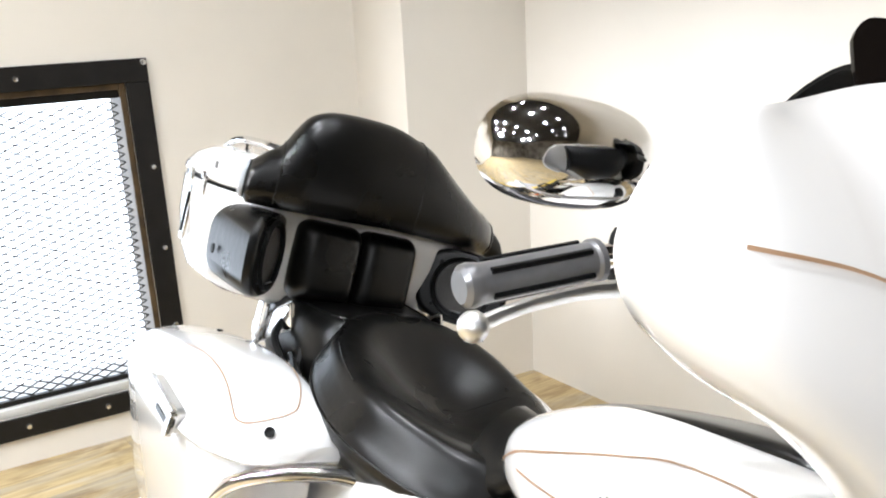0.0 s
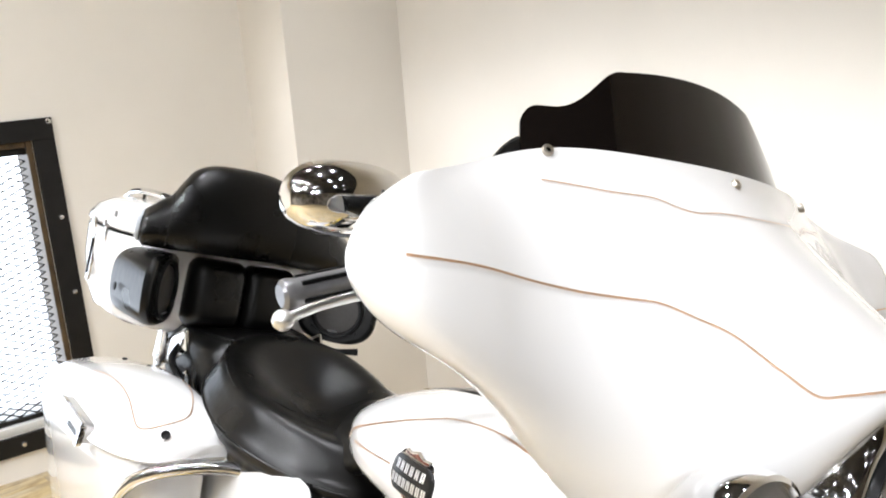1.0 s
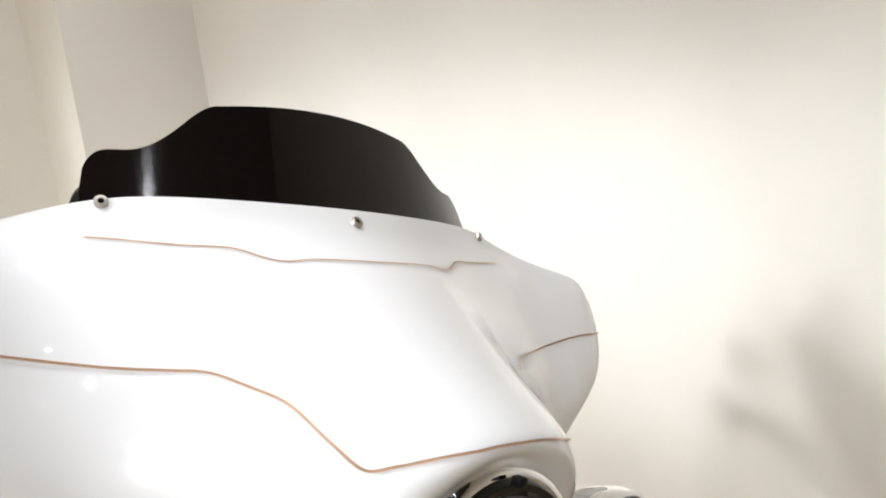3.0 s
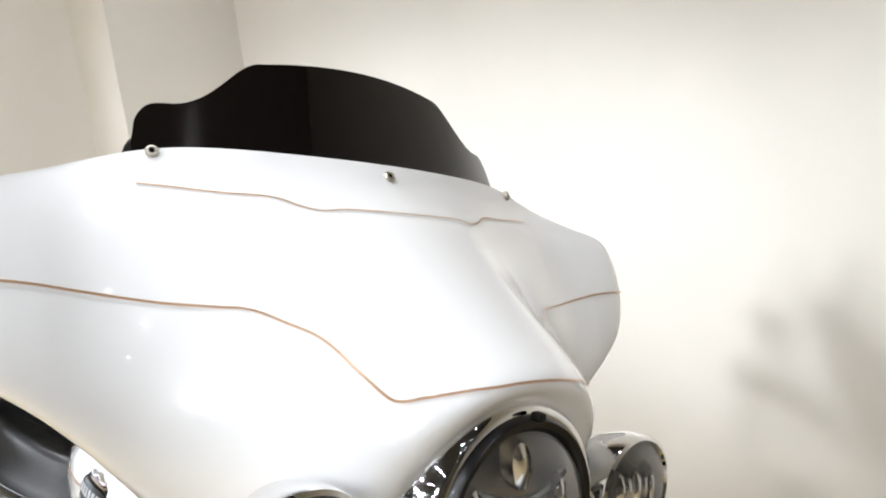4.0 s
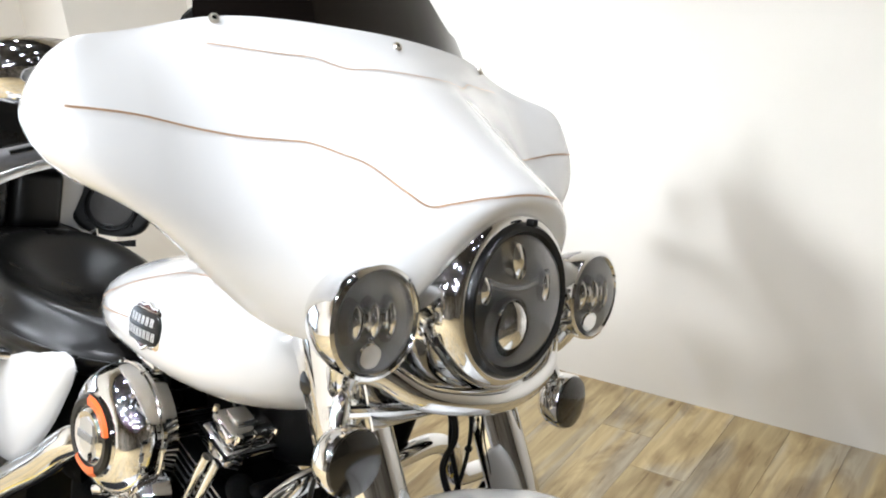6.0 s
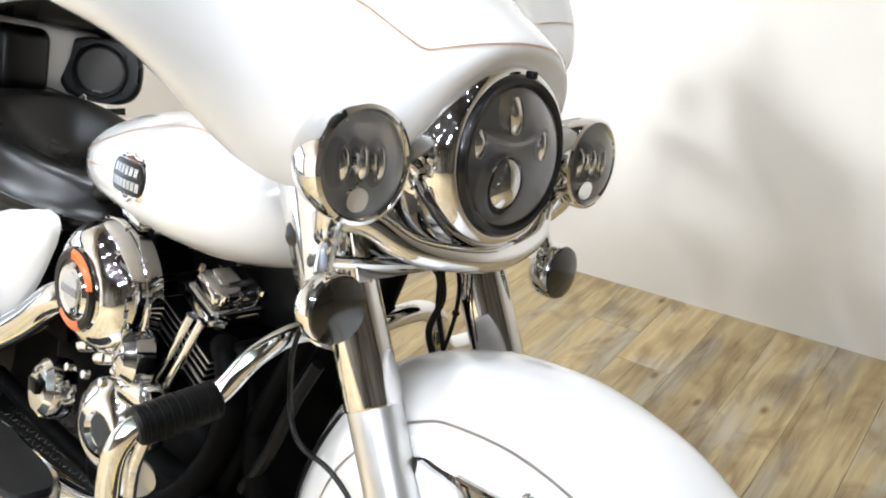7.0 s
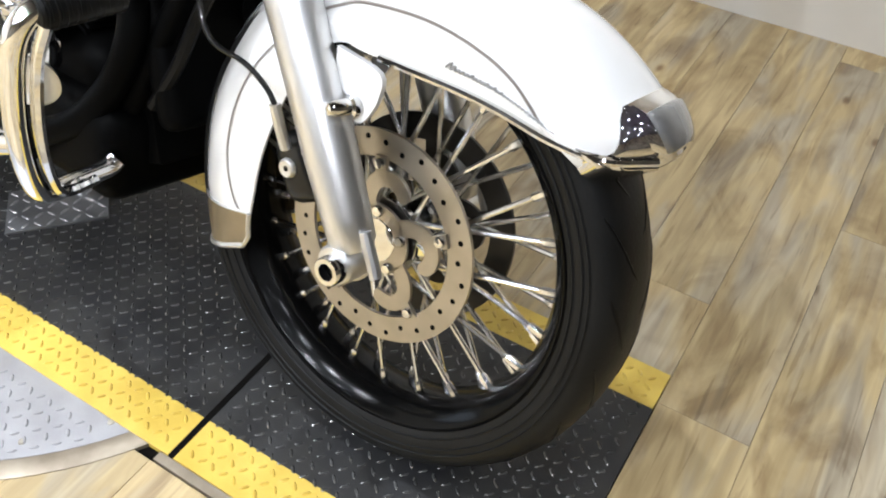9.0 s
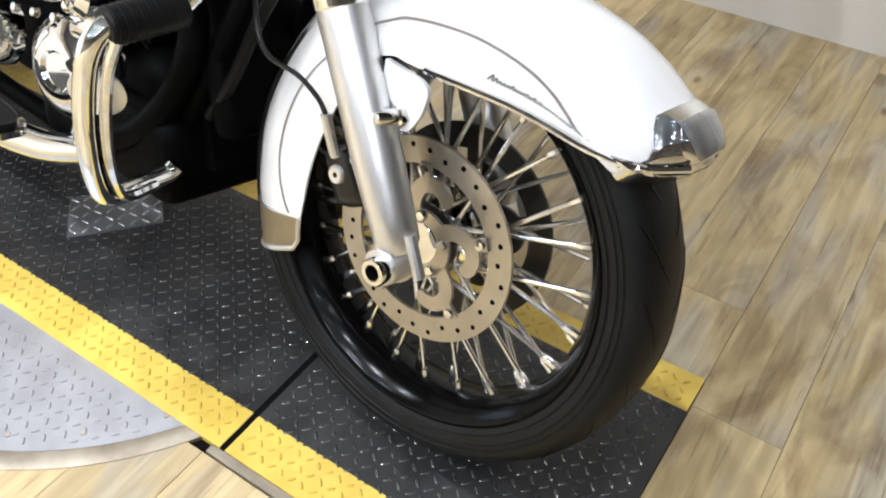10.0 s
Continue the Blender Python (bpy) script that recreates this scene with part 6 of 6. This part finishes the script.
part("tip_lamp", sheet(lamp_rows, 0.004), MARKER, bz, "smoked marker lamp on the tip", 60)
# bottom flap at the rear
fl = dense([fender_section(193 + 13.5 * k / 4, 0.371 + 0.002 * k, 0.0945, 0.198 + 0.003 * k + (0.012 if k == 4 else 0)) for k in range(5)], 2, 4)
fl = [[p + (p - WC).normalized() * 0.001 for p in r] for r in fl]
flap = part("fender_flap", sheet(fl, 0.003), FLAPSTEEL, fender, "dull bronze end trim with a pale bead")
part("flap_bead", tube(fl[-1][::2], 0.0045, 6, 1), ALU, flap)
part("flap_bead", tube([r[-1] for r in fl], 0.0035, 6, 1), ALU, flap)
part("flap_bead", tube(fl[0][::2], 0.0018, 6, 1), ALU, flap)
# fender struts: white bracket and bolt behind the fork
for s in (-1, 1):
    bk = bmesh.new()
    out = [(-0.065, 0.598), (0.0, 0.588), (0.005, 0.560), (-0.004, 0.535), (-0.016, 0.520), (-0.030, 0.523), (-0.040, 0.545), (-0.062, 0.56)]
    out = [(p.x, p.y) for p in spline([(x, z, 0) for x, z in out + out[:1]], 4)[:-1]]
    skin(bk, [[Vector((x, s * y, z)) for x, z in out] for y in (0.102, 0.110)])
    bo = part("fender_bracket", bk, PAINT, fender, "white fender bracket")
    part("bracket_bolt", lathe([(0.0, 0.040), (0.008, 0.038), (0.011, 0.028), (0.011, 0.010), (0.015, 0.008), (0.015, 0.0)], (-0.028, s * 0.108, 0.536), (-0.3, s, 0), 16), CHROME, bo)
# pinstripe and script bar on the fender
path = [(0.56, 0.80), (0.52, 0.793), (0.463, 0.79), (0.37, 0.79), (0.312, 0.792), (0.256, 0.80), (0.212, 0.813), (0.172, 0.845), (0.153, 0.92), (0.156, 0.985)]
pts, nn = surf_line(path, on_fender)
ribbon("pinstripe", pts, nn, 0.0017, STRIPE_GREY, fender)
path = [(0.62, 0.835), (0.65, 0.842), (0.72, 0.85), (0.80, 0.875), (0.875, 0.90), (0.93, 0.935), (0.985, 0.96)]
pts, nn = surf_line(path, on_fender)
ribbon("pinstripe", pts, nn, 0.0017, STRIPE_GREY, fender)
sb_ = bmesh.new()
for k in range(26):
    u = 0.318 - k * 0.0060
    w0 = 0.930 - 0.0010 * k
    tall = 0.034 if k in (0, 11) else 0.022 if k % 4 == 1 else 0.012
    p, n = on_fender(u, w0)
    q, n2 = on_fender(u - 0.0045, w0 - tall)
    q2, n3 = on_fender(u - 0.0060, w0 - 0.002)
    tube([p + n * 0.0014, p.lerp(q, 0.5) + n * 0.0016, q + n2 * 0.0014, q2 + n3 * 0.0014], [0.0010, 0.0017, 0.0015, 0.0010], 5, 2, bm=sb_)
part("script_bars", sb_, GREYPLATE, fender, "small grey script drawn as bars")

# fairing pinstripes: lower one with a dip beside the headlight, upper one under the screen
for m_ in (1, -1):
    f = lambda u, v, m_=m_: on_fairing(0.5 - m_ * (0.5 - u), v)
    path = [(0.115, 0.402), (0.185, 0.42), (0.24, 0.441), (0.29, 0.455), (0.33, 0.467), (0.35, 0.477), (0.37, 0.51), (0.388, 0.55), (0.40, 0.62), (0.410, 0.685), (0.425, 0.71), (0.447, 0.745), (0.472, 0.785), (0.5, 0.80)]
    pts, nn = surf_line(path, f)
    ribbon("pinstripe", pts, nn, 0.0013, STRIPE, fairing, 0.0022)
    path = [(0.29, 0.165), (0.35, 0.19), (0.39, 0.20), (0.408, 0.228), (0.428, 0.256), (0.465, 0.262), (0.5, 0.265)]
    pts, nn = surf_line(path, f)
    ribbon("pinstripe", pts, nn, 0.0010, STRIPE, fairing, 0.0018)
# tank stripes
path = [on_tank(p.x, p.y) for p in spline([Vector(q) for q in ((-.878, -12, 0), (-.86, -2, 0), (-.82, 12, 0), (-.73, 28, 0), (-.66, 41, 0), (-.61, 50, 0), (-.53, 52, 0), (-.466, 47, 0), (-.41, 39, 0), (-.385, 32, 0))], 3)]
ribbon("pinstripe", [p for p, n in path], [n for p, n in path], 0.0017, STRIPE, tank)
path = [on_tank(-0.80 + 0.14 * k / 6, 4 + 3 * k / 6) for k in range(7)]
ribbon("pinstripe", [p for p, n in path], [n for p, n in path], 0.0015, STRIPE, tank)


# ---- floor: lift plates, tread lugs, planks ----
C5, S5 = math.cos(radians(ROOM)), math.sin(radians(ROOM))


def pw(x, y, z=0.0):
    """From the lift's axes to the room."""
    return Vector((x * C5 - y * S5, x * S5 + y * C5, z))


# lift extents in its own axes
PY0, PY1 = -0.218, 0.338         # outer edges of the yellow borders
BORD = 0.079
PX1 = 0.382                      # front end
PX0 = -2.05
JX = -0.199                      # joint between the two plates


def plate(name, x0, x1, mat, label):
    e = bmesh.new()
    y0, y1 = PY0 + BORD, PY1 - BORD
    skin(e, [[pw(x, y, z) for x, y in ((x0, y0), (x1, y0), (x1, y1), (x0, y1))] for z in (-0.02, 0.006)])
    ob = tagged(finish(name, e, mat, smooth=0), label, "lift plate")
    for ya, yb in ((PY0, PY0 + BORD), (PY1 - BORD, PY1)):
        b = bmesh.new()
        skin(b, [[pw(x, y, z) for x, y in ((x0, ya), (x1, ya), (x1, yb), (x0, yb))] for z in (-0.02, 0.006)])
        part("yellow_border", b, YELLOW, ob, "worn yellow painted border", 0)
    return ob


front_plate = plate("lift_plate", JX + 0.004, PX1, BLACKPLATE, "black tread plate with yellow borders under the front tyre")
rear_plate = plate("lift_plate", PX0, JX - 0.004, BLACKPLATE, "long black tread plate with yellow borders under the motorcycle")


def lug(bm, c, ang, ln=0.0085, wd=0.0026, h=0.0018):
    """One raised tread bar, a low ridge with rounded ends."""
    d = Vector((math.cos(ang), math.sin(ang), 0))
    n = Vector((-d.y, d.x, 0))
    base = [c - d * ln, c - d * ln * 0.55 + n * wd, c + d * ln * 0.55 + n * wd, c + d * ln, c + d * ln * 0.55 - n * wd, c - d * ln * 0.55 - n * wd]
    up = c + Vector((0, 0, h))
    top = [up + (p - c) * 0.55 for p in base]
    vb = [bm.verts.new(p) for p in base]
    vt = [bm.verts.new(p) for p in top]
    bm.faces.new(vt)
    for i in range(6):
        bm.faces.new((vb[i], vb[(i + 1) % 6], vt[(i + 1) % 6], vt[i]))


def lugs(name, parent, inside, x0, x1, y0, y1, mat, pitch=0.0205, z=0.0):
    bm = bmesh.new()
    i = 0
    a0 = radians(ROOM)
    nx, ny = int((x1 - x0) / pitch) + 2, int((y1 - y0) / pitch) + 2
    for i in range(nx):
        for j in range(ny):
            x, y = x0 + i * pitch, y0 + j * pitch
            if inside(x, y):
                lug(bm, pw(x, y, z), a0 + radians(45 if (i + j) % 2 else -45))
    return tagged(part(name, bm, mat, parent, smooth=0), kind="stuff")


for ob, x0, x1 in ((front_plate, JX + 0.004, PX1), (rear_plate, -1.6, JX - 0.004)):
    m_ = 0.014
    lugs("tread_lug", ob, lambda x, y, x0=x0, x1=x1: x0 + m_ < x < x1 - m_ and PY0 + BORD < y < PY1 - BORD, x0, x1, PY0, PY1, LUGBLACK, z=0.006)
    lugs("yellow_lug", ob, lambda x, y, x0=x0, x1=x1: x0 + m_ < x < x1 - m_ and (PY0 + m_ < y < PY0 + BORD or PY1 - BORD < y < PY1 - m_), x0, x1, PY0, PY1, LUGYELLOW, z=0.006)
jb = bmesh.new()
skin(jb, [[pw(x, y, z) for x, y in ((JX - 0.0055, PY0), (JX + 0.0055, PY0), (JX + 0.0055, PY1), (JX - 0.0055, PY1))] for z in (-0.02, 0.0066)])
tagged(finish("joint_gap", jb, EARTH, smooth=0), "dark dirty joint between the two lift plates", "joint", kind="structure")
# strip of steel at the border's outer side by the joint
st = bmesh.new()
skin(st, [[pw(x, y, z) for x, y in ((JX - 0.02, PY0 - 0.016), (PX1, PY0 - 0.016), (PX1, PY0 - 0.001), (JX - 0.02, PY0 - 0.001))] for z in (-0.02, 0.0045)])
tagged(finish("edge_strip", st, STRIPSTEEL, smooth=0), "scuffed steel edging strip beside the lift", "edging")

# round aluminium turntable under the lift
TCX, TCY, TRAD = -0.793, 0.108, 0.604


def in_disc(x, y):
    return math.hypot(x - TCX, y - TCY) < TRAD - 0.012 and (y < PY0 - 0.012 or y > PY1 + 0.012)


def disc(r, z0, z1, seg=120):
    bm = bmesh.new()
    return skin(bm, [[pw(TCX + r * math.cos(2 * math.pi * k / seg), TCY + r * math.sin(2 * math.pi * k / seg), z) for k in range(seg)] for z in (z0, z1)])


turn_ob = tagged(finish("turntable", disc(TRAD, -0.02, 0.003), ALUPLATE, smooth=0), "round aluminium tread plate turntable under the lift", "turntable")
lugs("tread_lug", turn_ob, in_disc, TCX - TRAD, TCX + TRAD, TCY - TRAD, TCY + TRAD, ALUPLATE, pitch=0.0225, z=0.003)
rg = bmesh.new()
rings = []
for k in range(120):
    a = 2 * math.pi * k / 120
    rings.append([pw(TCX + r * math.cos(a), TCY + r * math.sin(a), z) for r, z in ((TRAD + 0.001, -0.02), (TRAD + 0.001, 0.0036), (TRAD + 0.003, 0.0042), (TRAD + 0.030, 0.0036), (TRAD + 0.033, 0.002), (TRAD + 0.033, -0.02))])
skin(rg, rings, closed=False, caps=False, loop=True)
# the tan in its colour stands in for the floor mirrored in the steel
part("rim_strip", rg, STRIPSTEEL, turn_ob, "dull steel rim strip with the floor's reflection put into its tan")
for deg in (-124, -110, -60, -48, -35):
    p = pw(TCX + 0.575 * math.cos(radians(deg)), TCY + 0.575 * math.sin(radians(deg)), 0.003)
    part("plate_screw", lathe([(0.0, 0.002), (0.005, 0.0015), (0.006, 0.0)], p, (0, 0, 1), 10), STEEL, turn_ob)
# loose square of tread plate under the engine
tl_ = bmesh.new()
tc = [Vector((-0.793, -0.117, 0)), Vector((-0.682, 0.034, 0)), Vector((-0.782, 0.107, 0)), Vector((-0.893, -0.044, 0))]
skin(tl_, [[p + Vector((0, 0, z)) for p in tc] for z in (0.0075, 0.0115)])
tile = tagged(finish("tread_tile", tl_, TILEPLATE, smooth=0), "small square of tread plate lying under the engine", "metal plate")
tlb = bmesh.new()
for i in range(8):
    for j in range(5):
        c = tc[0].lerp(tc[1], (i + 0.5) / 8).lerp(tc[3].lerp(tc[2], (i + 0.5) / 8), (j + 0.5) / 5)
        lug(tlb, c + Vector((0, 0, 0.0115)), radians(54 + (45 if (i + j) % 2 else -45)), 0.011)
tagged(part("tread_lug", tlb, ALUPLATE, tile, smooth=0), kind="stuff")

# planks, running out from the long wall
PW_, PLN = 0.152, 1.22


def plank_mesh(w, l):
    bm = bmesh.new()
    g = 0.00035
    top = [(x, y, 0.0) for x, y in ((-w / 2 + g + 0.0005, -l / 2 + g + 0.0005), (w / 2 - g - 0.0005, -l / 2 + g + 0.0005), (w / 2 - g - 0.0005, l / 2 - g - 0.0005), (-w / 2 + g + 0.0005, l / 2 - g - 0.0005))]
    low = [(x, y, z) for z in (-0.0005,) for x, y in ((-w / 2 + g, -l / 2 + g), (w / 2 - g, -l / 2 + g), (w / 2 - g, l / 2 - g), (-w / 2 + g, l / 2 - g))]
    bot = [(x, y, -0.006) for x, y, z in low]
    skin(bm, [bot, low, top])
    me = bpy.data.meshes.new("plank")
    bmesh.ops.recalc_face_normals(bm, faces=bm.faces[:])
    bm.to_mesh(me)
    bm.free()
    me.materials.append(PLANK)
    return me


PLANKS = {}
far_planks = []
rnd = random.Random(4)


wall_y = (CORNER.dot(OUT))
x = PX1 + PW_ / 2 - 25 * PW_ + 0.001
while x < 5.0:
    off = rnd.random() * PLN
    y = wall_y - off
    y_top = wall_y + 0.02
    yy = y_top + PLN - off
    while yy > -8.2:
        cy = yy - PLN / 2
        # cut planks at the wall, at the lift and along it
        segs = [(yy - PLN, min(yy, y_top))]
        cut = []
        for a, b in segs:
            if PX0 < x < PX1:
                # beside the lift: leave its strip free
                if b > PY1 and a < PY1:
                    cut.append((PY1 + 0.002, b))
                if a < PY0 and b > PY0:
                    cut.append((a, PY0 - 0.018))
                if a >= PY1 or b <= PY0:
                    cut.append((a, b))
            else:
                cut.append((a, b))
        for a, b in cut:
            if b - a < 0.02:
                continue
            c = pw(x, (a + b) / 2, 0.0)
            if x > 2.4 or b < -2.6:
                q = TURN.inverted() @ c
                far_planks.append((q.x, q.y, b - a))
                continue
            ln = round(b - a, 2)
            if ln not in PLANKS:
                PLANKS[ln] = plank_mesh(PW_, ln)
            ob = new("plank", PLANKS[ln])
            ob.parent = floor
            ob.matrix_basis = Matrix.Translation(c) @ TURN @ Matrix.Diagonal((1, (b - a) / ln, 1, 1))
        yy -= PLN
    x += PW_
# the planks far out in the room, in one piece
verts, faces = [], []
for cx, cy, l in far_planks:
    n = len(verts)
    w, h = PW_ / 2 - 0.0008, l / 2 - 0.0008
    verts += [(cx + a * w, cy + b * h, z) for z in (-0.006, 0.0) for a, b in ((-1, -1), (1, -1), (1, 1), (-1, 1))]
    faces += [(n + 4, n + 5, n + 6, n + 7)] + [(n + k, n + (k + 1) % 4, n + 4 + (k + 1) % 4, n + 4 + k) for k in range(4)]
me = bpy.data.meshes.new("far_planks")
me.from_pydata(verts, [], faces)
me.materials.append(PLANK)
far_ob = tagged(new("far_planks", me), kind="stuff")
far_ob.parent = floor
far_ob.matrix_basis = Matrix.Translation((0, 0, pw(0, 0, 0.0).z)) @ TURN
